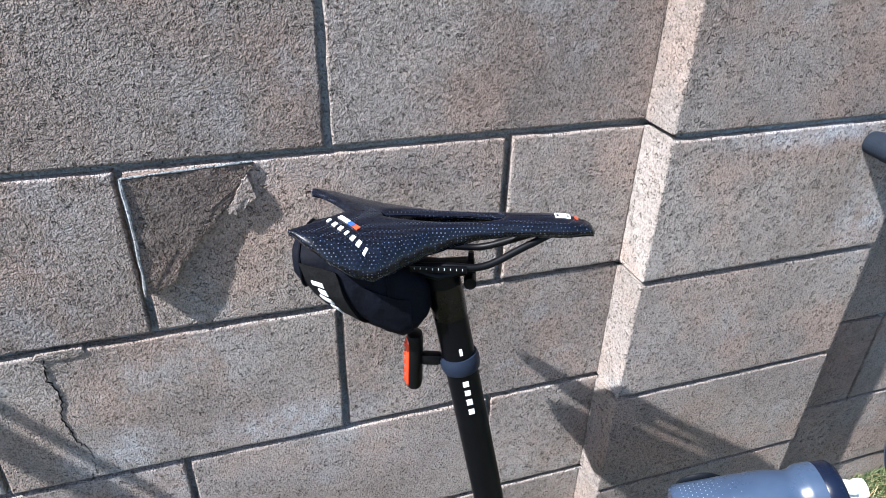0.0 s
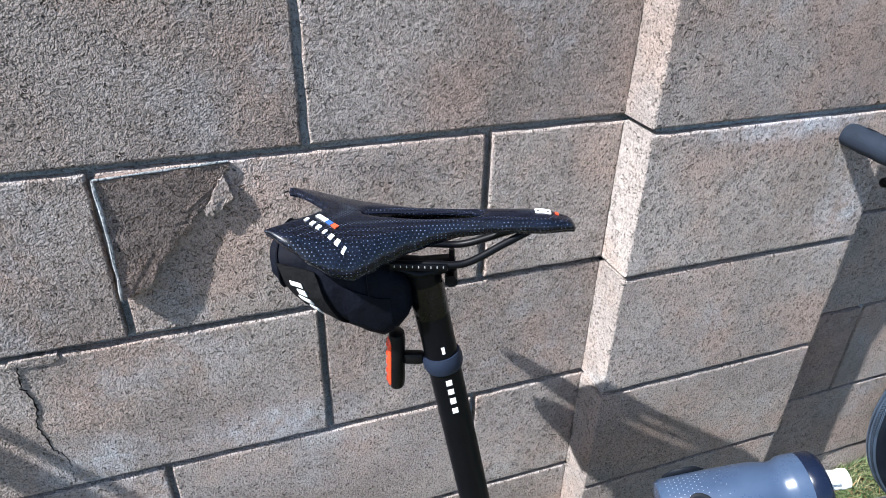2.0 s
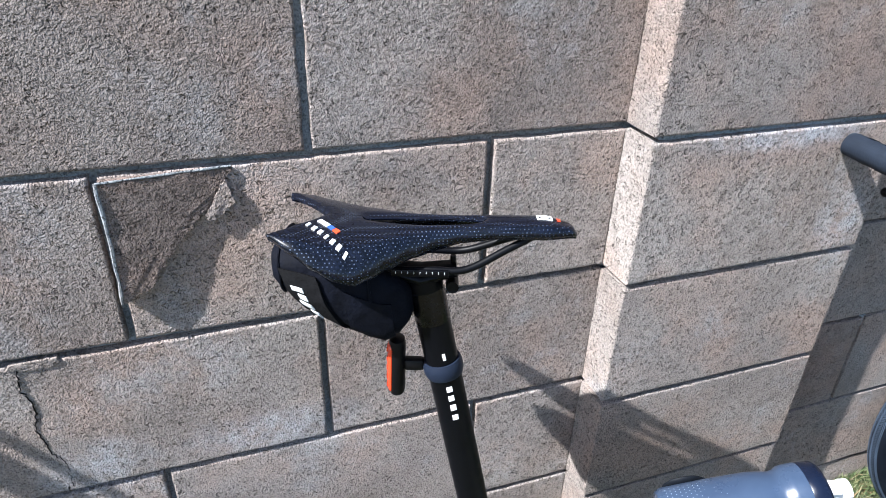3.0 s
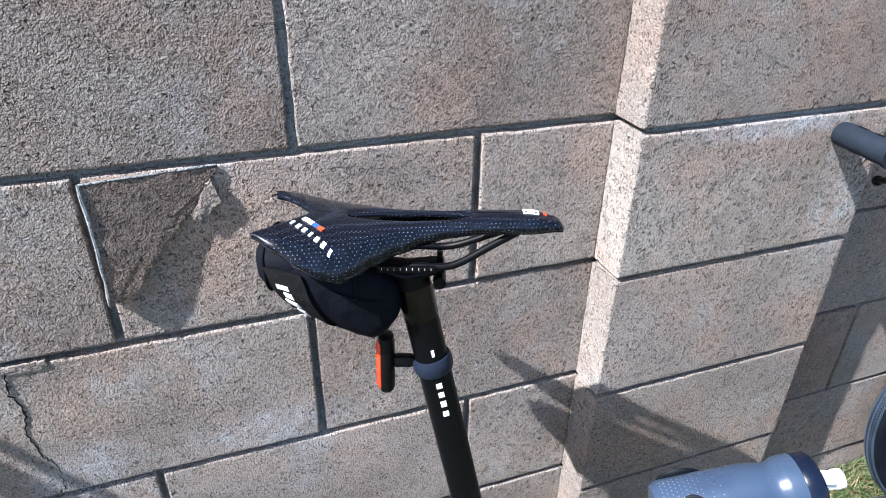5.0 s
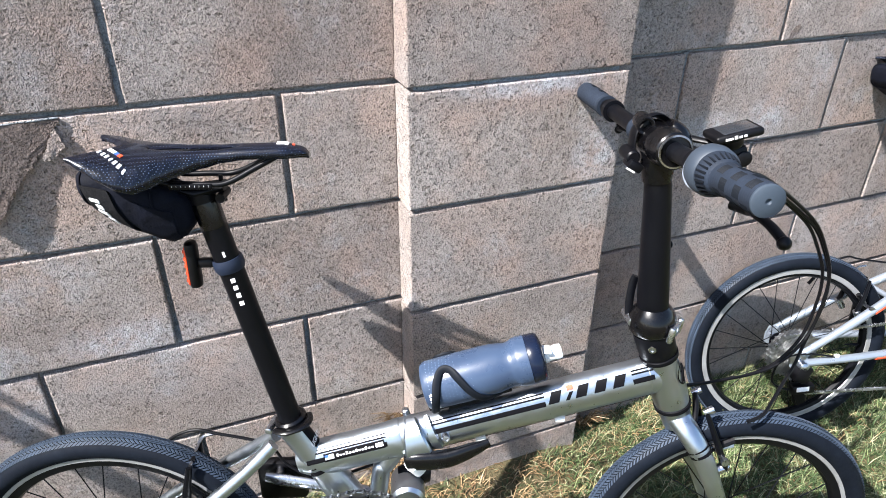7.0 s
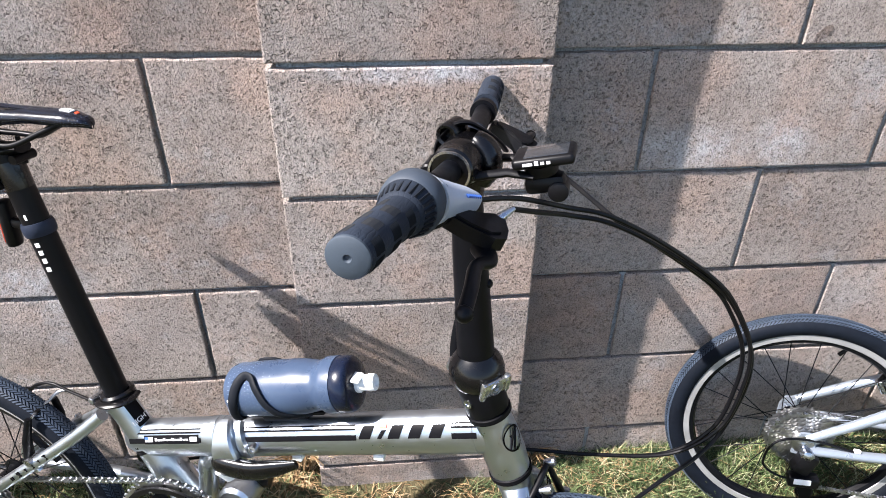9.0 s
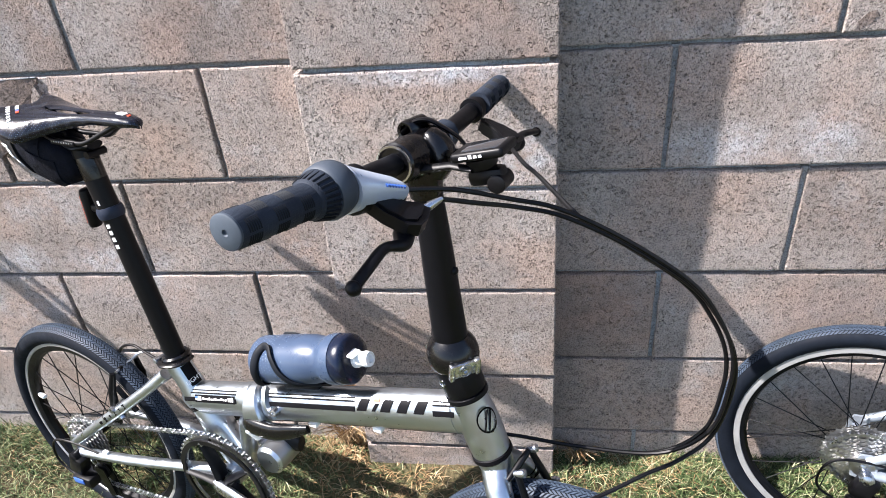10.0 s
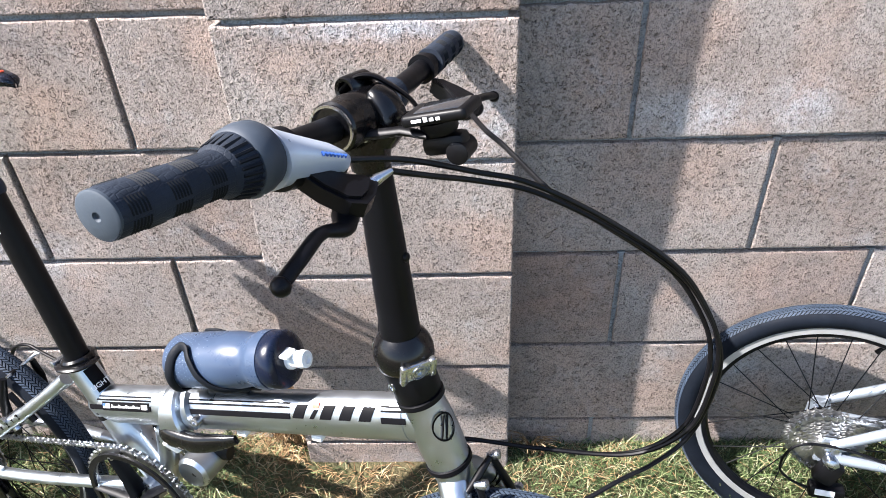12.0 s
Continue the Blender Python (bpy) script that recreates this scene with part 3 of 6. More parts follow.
def rear_end(bike, g, paint, accent):
    """Wheel, stays, drivetrain and brake of the back half."""
    rx, rz = g["rear"]
    bx, bz = g["bracket"]
    sx, sz = g["seat_lug"]
    wheel = make_wheel(bike, rx, rz, g["radius"], g["track"])
    cassette(wheel, g["sprockets"])
    if accent is not ORANGE:
        part("valve_cap", Shape().lathe((-0.181, -0.004, 0.026), (1, 0, -0.15), [(-0.006, 0.0035), (0.0, 0.0052), (0.012, 0.0052), (0.014, 0.003)], 12), CLEAR_WHITE, wheel, "pale plastic valve cap")
    for side in (-1, 1):
        low = (rx + 0.004, side * 0.064, rz + 0.014)
        path = spline([low, along(low, (sx, side * 0.02, sz), 0.35) + Vector((0, side * 0.006, 0)), along(low, (sx, side * 0.02, sz), 0.75), (sx - 0.012, side * 0.011, sz - 0.004)], 6)
        stay = part("seat_stay", Shape().tube(path, [0.0075 + 0.0025 * min(1, i / 6) for i in range(len(path))], 16), paint, bike)
        a, b = Vector(path[6]), Vector(path[11])
        d = (b - a).normalized()
        if side < 0 and accent is ORANGE:
            part("accent", Shape().tube([a + d * 0.05 + Vector((0.003, -0.0065, -0.003)), a + d * 0.105 + Vector((0.003, -0.0065, -0.003))], 0.0048, 12), accent, stay, "orange painted band")
        lowc = (rx + 0.006, side * 0.062, rz - 0.012)
        pathc = spline([lowc, along(lowc, (bx, side * 0.034, bz + 0.012), 0.35) + Vector((0, side * 0.004, 0)), along(lowc, (bx, side * 0.034, bz + 0.012), 0.7), (bx - 0.005, side * 0.026, bz + 0.01)], 6)
        stayc = part("chain_stay", Shape().tube(pathc, 0.0105, 16, flat=0.85), paint, bike)
        if side < 0:
            if accent is ORANGE:
                part("accent", Shape().tube([Vector(p) + Vector((0, -0.0056, -0.0045)) for p in pathc[8:14]], 0.0052, 12), accent, stayc, "orange painted band")
            else:
                for i in range(7):
                    c = along(pathc[6], pathc[12], 0.1 + 0.11 * i)
                    part("mark", Shape().box(c + Vector((0, -0.0091, -0.002)), (0.006, 0.001, 0.004)), PRINT, stayc)
            for i in (4, 13):
                part("cable_guide", Shape().box(Vector(pathc[i]) + Vector((0, -0.002, 0.012)), (0.012, 0.007, 0.007), bevel=0.0015), CLEAR_WHITE, stayc)
        plate = [(-0.016, -0.022), (0.012, -0.026), (0.024, -0.012), (0.02, 0.014), (0.01, 0.026), (-0.008, 0.024), (-0.016, 0.006)]
        part("dropout", Shape().plate(plate, (0, 1, 0), 0.006, (rx, side * 0.06, rz)), paint, bike)
    if accent is not ORANGE:
        a, b = Vector((rx + 0.004, -0.064, rz + 0.014)), Vector((sx, -0.02, sz))
        for i in range(6):
            c = a.lerp(b, 0.40 + 0.045 * i) + Vector((0, -0.0158 + 0.0008 * i, 0.001))
            part("mark", Shape().box(c, (0.0075, 0.0012, 0.006 + 0.004 * (i % 2)), Matrix.Rotation(radians(-40), 3, "Y")), PRINT, bike)
    bridge = along((rx, 0, rz), (sx, 0, sz), 0.62)
    part("bridge", Shape().tube([(bridge.x, -0.034, bridge.z), (bridge.x, 0.034, bridge.z)], 0.006, 12), paint, bike)
    # crank set
    ring_c = (bx, -0.044, bz)
    rc = g["chainring"]
    outer = toothed(rc, 52, 0.0045)
    inner = [(x, z) for x, z in circle(rc - 0.017, len(outer))]
    ring = part("chainring", ring_plate(outer, inner, 0.003), CHAIN, bike, "silver toothed chainring with a black guard", 30)
    ring.location = ring_c
    part("guard", ring_plate(circle(rc - 0.009, 72), circle(rc - 0.018, 72), 0.004), BLACK_PLASTIC, ring).location = (0, -0.0065, 0)
    for i in range(5):
        q = radians(72 * i + 40)
        d = Vector((math.cos(q), 0, math.sin(q)))
        part("spider_arm", Shape().tube([d * 0.012, d * 0.045, d * (rc - 0.016)], [0.016, 0.0125, 0.0105], 10, flat=0.4), BLACK, ring)
        part("bolt", Shape().lathe(d * (rc - 0.018) + Vector((0, 0.004, 0)), (0, -1, 0), [(0, 0.005), (0.012, 0.005), (0.013, 0.003)], 10), STEEL, ring)
    crank_q = radians(g["crank"])
    d = Vector((math.cos(crank_q), 0, math.sin(crank_q)))
    for side, sg in ((-1, 1), (1, -1)):
        y0 = side * 0.058
        path = [Vector((bx, y0, bz)) + d * sg * t + Vector((0, side * 0.012 * t / 0.17, 0)) for t in (-0.014, 0.0, 0.03, 0.09, 0.15, 0.172)]
        arm = part("crank", Shape().tube(path, [0.009, 0.0145, 0.0125, 0.0115, 0.012, 0.009], 14, flat=0.62, lift=(-d.z, 0, d.x)), STEEL, bike, "polished alloy crank arm")
        end = path[-2] + Vector((0, side * 0.012, 0))
        part("pedal", Shape().box(end + Vector((0, side * 0.022, -0.030)), (0.085, 0.022, 0.085), None, 0.008), BLACK_PLASTIC, arm, "black platform pedal folded upright")
        part("spindle", Shape().lathe(end, (0, side, 0), [(-0.012, 0.007), (0.01, 0.007), (0.012, 0.0055)], 12), STEEL, arm)
    part("bottom_bracket", Shape().lathe((bx, -0.036, bz), (0, 1, 0), [(0, 0.017), (0.002, 0.022), (0.07, 0.022), (0.072, 0.017)], 24), paint, bike)
    # chain, derailleur
    yc = -0.042
    top = g["sprockets"][2]
    jock = (rx + 0.02, rz - 0.080)
    run = arc((bx, bz), rc - 0.002, -80, 95, 16, yc) + arc((rx, rz), top, 100, 255, 8, yc) + [(jock[0] - 0.012, yc, jock[1] + 0.01), (jock[0] - 0.006, yc, jock[1] - 0.02), (jock[0] + 0.012, yc, jock[1] - 0.03)]
    part("chain", chain_run(run), CHAIN, bike, "shiny steel roller chain", 0)
    body = Shape().box((rx + 0.008, -0.072, rz - 0.032), (0.034, 0.026, 0.046), Matrix.Rotation(radians(20), 3, "Y"), 0.006)
    der = part("derailleur", body, BLACK_PLASTIC, bike, "black rear derailleur")
    part("knuckle", Shape().lathe((rx + 0.008, -0.085, rz - 0.014), (0, 1, 0), [(0, 0.006), (0.003, 0.012), (0.02, 0.012), (0.022, 0.008)], 16), STEEL if accent is ORANGE else BLACK, der)
    part("body", Shape().box((rx + 0.014, -0.074, rz - 0.072), (0.056, 0.026, 0.024), Matrix.Rotation(radians(-6), 3, "Y"), 0.006), BLACK_PLASTIC, der)
    part("name_plate", Shape().box((rx + 0.010, -0.0878, rz - 0.068), (0.030, 0.002, 0.012), Matrix.Rotation(radians(-6), 3, "Y"), 0.0008), BLUE if accent is not ORANGE else WHITE, der, "pale blue label strip")
    for y in (-0.034, -0.049):
        part("cage_plate", Shape().plate([(-0.016, 0.012), (0.014, 0.016), (0.03, -0.05), (0.012, -0.06), (-0.006, -0.02)], (0, 1, 0), 0.002, (jock[0], y, jock[1])), BLACK, der)
    for dx, dz in ((0.0, 0.0), (0.018, -0.045)):
        part("jockey_wheel", Shape().lathe((jock[0] + dx, -0.046, jock[1] + dz), (0, 1, 0), [(0, 0.012), (0.003, 0.017), (0.007, 0.017), (0.01, 0.012)], 16), BLACK_PLASTIC, der)
    loop = spline([(rx + 0.10, -0.06, rz + 0.0), (rx + 0.01, -0.07, rz + 0.018), (rx - 0.05, -0.075, rz + 0.005), (rx - 0.062, -0.075, rz - 0.05), (rx - 0.02, -0.074, rz - 0.075), (rx + 0.01, -0.074, rz - 0.06)], 8)
    part("gear_cable", Shape().tube(loop, 0.0024, 8), BLACK_PLASTIC, bike)
    # rim brake
    d = (Vector((sx, 0, sz)) - Vector((rx, 0, rz))).normalized()
    piv = Vector((rx, 0, rz)) + d * (g["radius"] - 0.072)
    n_ = Vector((-d.z, 0, d.x))
    for side in (-1, 1):
        base = piv + Vector((0, side * 0.034, 0)) + n_ * 0.012
        tip = base + d * 0.060 + n_ * 0.052 + Vector((0, -side * 0.008, 0))
        arm = part("brake_arm", Shape().tube([base, along(base, tip, 0.5) + Vector((0, side * 0.004, 0)), tip], [0.0085, 0.007, 0.005], 10, flat=0.7), BLACK, bike, "black rim-brake arm")
        part("boss", Shape().lathe(base - n_ * 0.012, n_, [(-0.012, 0.008), (0.016, 0.008), (0.018, 0.005)], 12), STEEL, arm)
        pad = base + d * 0.026 + Vector((0, -side * 0.014, 0))
        t_ = d.cross(Vector((0, 1, 0)))
        part("brake_pad", Shape().tube([pad - t_ * 0.03, pad + t_ * 0.03], 0.0055, 8), BLACK_PLASTIC, arm)
        part("pad_bolt", Shape().lathe(pad, (0, side, 0), [(0, 0.004), (0.028, 0.004), (0.03, 0.0065), (0.036, 0.0065)], 10), STEEL, arm)
    tipn = piv + d * 0.060 + n_ * 0.064
    noodle = spline([tipn + Vector((0, -0.020, -0.002)), tipn + Vector((0, 0.012, 0.002)), tipn + Vector((0.006, 0.034, 0.008)), tipn + Vector((0.030, 0.036, 0.012))], 6)
    part("brake_noodle", Shape().tube(noodle, 0.0026, 8), STEEL, bike)
    boot = [tipn + Vector((0, -0.012, 0)), tipn + Vector((0, 0.012, 0))]
    part("cable_boot", Shape().tube(boot, [0.0045, 0.003], 8), BLACK_PLASTIC, bike)
    housing = spline([(rx + 0.052, 0.037, rz + 0.150), (rx + 0.080, 0.035, rz + 0.189), (rx + 0.105, 0.033, rz + 0.211), (rx + 0.135, 0.032, rz + 0.221), (rx + 0.165, 0.031, rz + 0.214), (sx - 0.034, 0.031, sz - 0.040), (sx - 0.004, 0.031, sz - 0.085), (sx + 0.05, 0.026, sz - 0.112), (sx + 0.14, 0.024, sz - 0.080)], 8)
    n = len(housing)
    part("brake_cable", Shape().tube(housing, [0.0040 - 0.0015 * min(1.0, 3.0 * i / n) for i in range(n)], 10), BLACK_PLASTIC, bike)


def saddle_top(x):
    """Height of the crown, half width and edge drop along the saddle, x from the nose (0) to the tail (0.270)."""
    pts = [(0.0, 0.838, 0.006, 0.004), (0.006, 0.845, 0.013, 0.008), (0.03, 0.850, 0.019, 0.013), (0.075, 0.849, 0.020, 0.012), (0.105, 0.848, 0.021, 0.015), (0.125, 0.848, 0.025, 0.020), (0.148, 0.847, 0.034, 0.024), (0.168, 0.847, 0.046, 0.029), (0.184, 0.847, 0.058, 0.034), (0.197, 0.847, 0.066, 0.037), (0.213, 0.848, 0.069, 0.033), (0.231, 0.850, 0.068, 0.025), (0.249, 0.852, 0.063, 0.016), (0.270, 0.853, 0.053, 0.008)]
    for (a, *p), (b, *q) in zip(pts, pts[1:]):
        if x <= b:
            t = (x - a) / (b - a)
            t = t * t * (3 - 2 * t) * 0.5 + t * 0.5
            return [u + (v - u) * t for u, v in zip(p, q)]
    return pts[-1][1:]


def gap_at(x):
    """Half width of the slot, and of the notch in the tail."""
    if 0.085 < x < 0.195:
        return 0.0075 * math.sin(math.pi * (x - 0.085) / 0.110) ** 0.5
    if x > 0.228:
        return 0.046 * ((x - 0.228) / 0.042) ** 0.85
    return 0.0


def saddle_shell():
    xs_ = [0.270 * i / 66 for i in range(67)]
    s = Shape()
    for side in (-1, 1):
        tops, unders = [], []
        for x in xs_:
            z, w, drop = saddle_top(x)
            g = max(0.0004, gap_at(x))
            top, low = [], []
            for j in range(15):
                f = j / 14
                f = 1 - (1 - f) ** 1.25
                v = g + (w - g) * min(1.0, f * 1.06)
                r = v / w
                curl = drop * (0.50 * r ** 2 + 0.50 * max(0.0, (f - 0.62) / 0.38) ** 2)
                inn = 0.003 * max(0.0, (f - 0.8) / 0.2) ** 2
                top.append((-0.43 - x, side * (v - inn), z - curl - 0.004 * max(0, 1 - (v - g) / 0.006) * (g > 0.001)))
                low.append((-0.43 - x, side * (max(g, v - inn - 0.0028 * r)), z - curl - 0.0036 - 0.002 * max(0, 1 - (v - g) / 0.006) * (g > 0.001)))
            tops.append(top + low[::-1])
        s.grid(tops, closed=True, caps=True)
    return s


def saddle(bike, dx=0.0, dz=0.0):
    off = Vector((dx, 0, dz))
    top = part("saddle", saddle_shell(), CARBON, bike, "glossy carbon weave saddle with a centre slot")
    top.location = off
    for side in (-1, 1):
        rail = spline([(-0.470, side * 0.006, 0.834), (-0.495, side * 0.012, 0.822), (-0.53, side * 0.021, 0.806), (-0.56, side * 0.022, 0.805), (-0.60, side * 0.022, 0.806), (-0.64, side * 0.024, 0.824), (-0.655, side * 0.026, 0.836)], 6)
        part("rail", Shape().tube(rail, 0.0036, 10), BLACK, top)
    # prints: plain bars in the colours of the maker's marks
    def on(x, v):
        z, w, drop = saddle_top(x)
        r = abs(v) / w
        f = min(1.0, r / 1.06)
        return Vector((-0.43 - x, v, z - drop * (0.50 * r * r + 0.50 * max(0.0, (f - 0.62) / 0.38) ** 2) + 0.0012))
    def stroke(name, a, b, width, mat, n=5):
        rings = []
        for i in range(n + 1):
            x, v = a[0] + (b[0] - a[0]) * i / n, a[1] + (b[1] - a[1]) * i / n
            d = Vector((b[0] - a[0], b[1] - a[1])).normalized()
            p, q = (x - d.y * width / 2, v + d.x * width / 2), (x + d.y * width / 2, v - d.x * width / 2)
            rings.append([on(*p), on(*q), on(*q) - Vector((0, 0, 0.001)), on(*p) - Vector((0, 0, 0.001))])
        part(name, Shape().grid(rings), mat, top)
    for i in range(7):
        x, v = 0.239 - 0.0058 * i, -0.029 - 0.0044 * i
        stroke("white_mark", (x - 0.0012, v + 0.0024), (x + 0.0012, v - 0.0024), 0.0034 if i % 3 else 0.0022, WHITE, 3)
    for i, m in enumerate((WHITE, WHITE, BLUE, ORANGE)):
        x, v = 0.229 - 0.0048 * i, -0.0215 - 0.0036 * i
        stroke("colour_mark", (x + 0.0022, v + 0.0016), (x - 0.0022, v - 0.0016), 0.0046, m, 2)
    for a, b in (((0.037, -0.004), (0.024, -0.004)), ((0.037, 0.004), (0.024, 0.004)), ((0.037, -0.004), (0.037, 0.004)), ((0.024, -0.004), (0.024, 0.004))):
        stroke("nose_mark", a, b, 0.0011, WHITE, 3)
    stroke("nose_mark", (0.034, 0.0), (0.027, 0.0), 0.0013, WHITE, 2)
    stroke("nose_mark", (0.0175, -0.002), (0.0175, 0.003), 0.003, ORANGE, 2)
    return top


def seatpost(bike, g):
    a, b = Vector((*g["clamp"], 0)).xzy, Vector((*g["post_top"], 0)).xzy
    post = part("seatpost", Shape().tube([along(a, b, t) for t in (-0.12, 0.0, 0.5, 0.9, 0.97)], 0.0168, 28), BLACK, bike, "long black alloy seatpost")
    top = along(a, b, 1.0)
    d = (b - a).normalized()
    part("head", Shape().tube([b - d * 0.06, b - d * 0.03, b - d * 0.012], [0.0172, 0.0178, 0.0145], 28), GLOSS, post)
    part("clamp_base", Shape().tube([top + Vector((-0.03, 0, -0.004)), top + Vector((0.0, 0, -0.010)), top + Vector((0.034, 0, -0.003))], [0.013, 0.018, 0.013], 16, flat=0.5), BLACK, post)
    for side in (-1, 1):
        part("scale_bar", Shape().box(top + Vector((0.0, side * 0.0255, 0.0035)), (0.052, 0.004, 0.007), None, 0.001), BLACK, post)
        for i in range(9):
            part("scale_mark", Shape().box(top + Vector((-0.022 + 0.0055 * i, side * 0.0276, 0.0045)), (0.00035, 0.0006, 0.0022)), CLEAR_WHITE, post)
    for sx in (-1, 1):
        part("bolt", Shape().lathe(top + Vector((0.030 * sx, 0, -0.024)), (0, 0, 1), [(0, 0.0045), (0.006, 0.0045), (0.007, 0.0028), (0.034, 0.0028)], 10), BLACK, post)
    part("nut", Shape().lathe(top + Vector((0.030, -0.016, -0.016)), (0, 1, 0), [(0, 0.006), (0.032, 0.006)], 12), BLACK, post)
    # quick-release collar
    c = a
    collar = part("seat_clamp", Shape().lathe(c - d * 0.012, d, [(0.004, 0.0225), (0.006, 0.0242), (0.018, 0.0242), (0.021, 0.021), (0.021, 0.0172), (0.004, 0.0172)], 32, False, True), GLOSS, bike, "black quick-release seat collar")
    lever = spline([c + Vector((0.025, 0.010, 0.003)), c + Vector((0.027, -0.006, 0.004)), c + Vector((0.018, -0.021, 0.003)), c + Vector((-0.004, -0.027, 0.0)), c + Vector((-0.022, -0.020, -0.003))], 6)
    part("lever", Shape().tube(lever, [0.0028 + 0.001 * math.sin(math.pi * i / (len(lever) - 1)) for i in range(len(lever))], 10, flat=1.9, lift=(0, 0, 1)), GLOSS, collar)
    part("pivot", Shape().lathe(c + Vector((-0.029, -0.014, -0.003)), (0.2, 1, 0), [(-0.009, 0.004), (-0.008, 0.0055), (0.024, 0.0055), (0.026, 0.004)], 12), STEEL, collar)
    return post


def front_end(bike, g, paint, accent):
    """Main tube, hinge, head, fork, stem, bar and front wheel."""
    sx, sz = g["clamp"]
    bx, bz = g["bracket"]
    seat_top, bracket = Vector((sx - 0.001, 0, sz - 0.014)), Vector((bx + 0.004, 0, bz + 0.01))
    lug = seat_top.lerp(bracket, 0.30)
    tube = part("seat_tube", Shape().tube([seat_top + (seat_top - lug) * 0.02, seat_top.lerp(lug, 0.5), lug, lug.lerp(bracket, 0.5), bracket], [0.0205, 0.0205, 0.0225, 0.0265, 0.024], 28), paint, bike, "silver seat tube")
    stripe = Shape().tube([seat_top.lerp(bracket, t) for t in (0.33, 0.345)], 0.0236, 28)
    part("stripe", stripe, PRINT if accent is not ORANGE else ORANGE, tube)
    part("stripe", Shape().tube([seat_top.lerp(bracket, t) for t in (0.365, 0.40)], 0.0241, 28), PRINT if accent is not ORANGE else ORANGE, tube)
    part("sticker", wrap(seat_top, bracket, 0.0207, 0.0207, 0.004, 0.044, 55, 112, 0, 0.0006), PRINT, tube, "black sticker with white lettering")
    if accent is not ORANGE:
        text = bpy.data.curves.new("lettering", "FONT")
        text.body, text.size, text.extrude = "LIGHT", 0.0105, 0.0002
        text.align_x, text.align_y = "CENTER", "CENTER"
        text.materials.append(WHITE)
        ob = new("lettering", text)
        ob.parent = tube
        d = (bracket - seat_top).normalized()
        q = radians(78)
        up = Vector((-d.z, 0, d.x))
        nrm = (Vector((0, -1, 0)) * math.cos(q) + up * math.sin(q)).normalized()
        across = nrm.cross(d).normalized()
        m = Matrix((across, nrm.cross(across), nrm)).transposed().to_4x4()
        ob.matrix_local = Matrix.Translation(seat_top + d * 0.034 + nrm * 0.0219) @ m
    a0, a1 = Vector((*g["main_a"], 0)).xzy, Vector((*g["hinge"], 0)).xzy
    b0, b1 = a1 + Vector((0.022, 0, 0.006)), Vector((*g["main_b"], 0)).xzy
    ry, rz = 0.0245, 0.0305
    rear_tube = part("rear_main_tube", oval_tube(a0, a1, ry, rz, ends=((-0.12, 0.6), (-0.04, 0.82), (0.05, 0.95), (0.16, 1.0), (0.85, 1.0), (0.97, 1.06), (1, 1.04))), paint, bike, "silver oval tube behind the folding hinge")
    main = part("main_tube", oval_tube(b0, b1 + (b1 - b0).normalized() * 0.027, ry, rz, ends=((0, 1.05), (0.03, 1.04), (0.1, 1.0), (1, 1.0))), paint, bike, "silver oval main tube with black stripes and marks")
    dark = PRINT if accent is not ORANGE else ORANGE
    la, lb = (a1 - a0).length, (b1 - b0).length
    for s0, s1, host, o0, o1, e in ((0.002, la - 0.022, rear_tube, a0, a1, 0), (0.018, lb - 0.160, main, b0, b1, 1), (lb - 0.028, lb + 0.004, main, b0, b1, 1)):
        for q0, q1 in ((54, 58), (43, 48), (17, 31)):
            part("stripe", wrap(o0, o1, ry, rz, s0, s1, q0, q1), dark, host)
    # the maker's word as plain bars
    if accent is not ORANGE:
        for i, (s0, wide) in enumerate(((0.003, 0.016), (0.029, 0.006), (0.044, 0.016), (0.072, 0.016), (0.100, 0.016))):
            s0 += lb - 0.155
            part("logo_bar", wrap(b0, b1, ry, rz, s0, s0 + wide, 20, 42 if i == 1 else 54, 0.008), PRINT, main)
            if i == 1:
                part("logo_dot", wrap(b0, b1, ry, rz, s0 + 0.001, s0 + 0.011, 47, 62, 0, 0.0014), ORANGE, main)
        part("name_sticker", wrap(a0, a1, ry, rz, 0.030, 0.126, 15, 40, 0, 0.0011), PRINT, rear_tube, "black sticker strip with white marks and two small flags")
        part("flag", wrap(a0, a1, ry, rz, 0.032, 0.046, 22, 35, 0, 0.0016), WHITE, rear_tube)
        part("flag", wrap(a0, a1, ry, rz, 0.032, 0.038, 28, 35, 0, 0.0020), BLUE, rear_tube)
        part("flag", wrap(a0, a1, ry, rz, 0.112, 0.124, 22, 34, 0, 0.0016), WHITE, rear_tube)
        for i in range(12):
            part("white_mark", wrap(a0, a1, ry, rz, 0.0500 + 0.0050 * i, 0.0500 + 0.0050 * i + 0.0034, 24, 29 + 3 * (i % 3 == 0), 0, 0.0016), WHITE, rear_tube)
    # cables under the tube with clips
    under = Vector((0, 0, -rz - 0.0045))
    part("cable", Shape().tube([b0 + under, b1 + under + Vector((0.05, 0.02, -0.004))], 0.0036, 8), BLACK_PLASTIC, main)
    for s in (0.10, 0.225):
        c = b0 + (b1 - b0).normalized() * s + Vector((0, -0.006, -rz - 0.003))
        part("cable_clip", Shape().box(c, (0.015, 0.014, 0.010), None, 0.002), CLEAR_WHITE if accent is not ORANGE else STEEL, main)
    # hinge
    hc = (a1 + b0) / 2
    d = (b1 - b0).normalized()
    up = Vector((-d.z, 0, d.x))
    near = Vector((0, -1, 0))

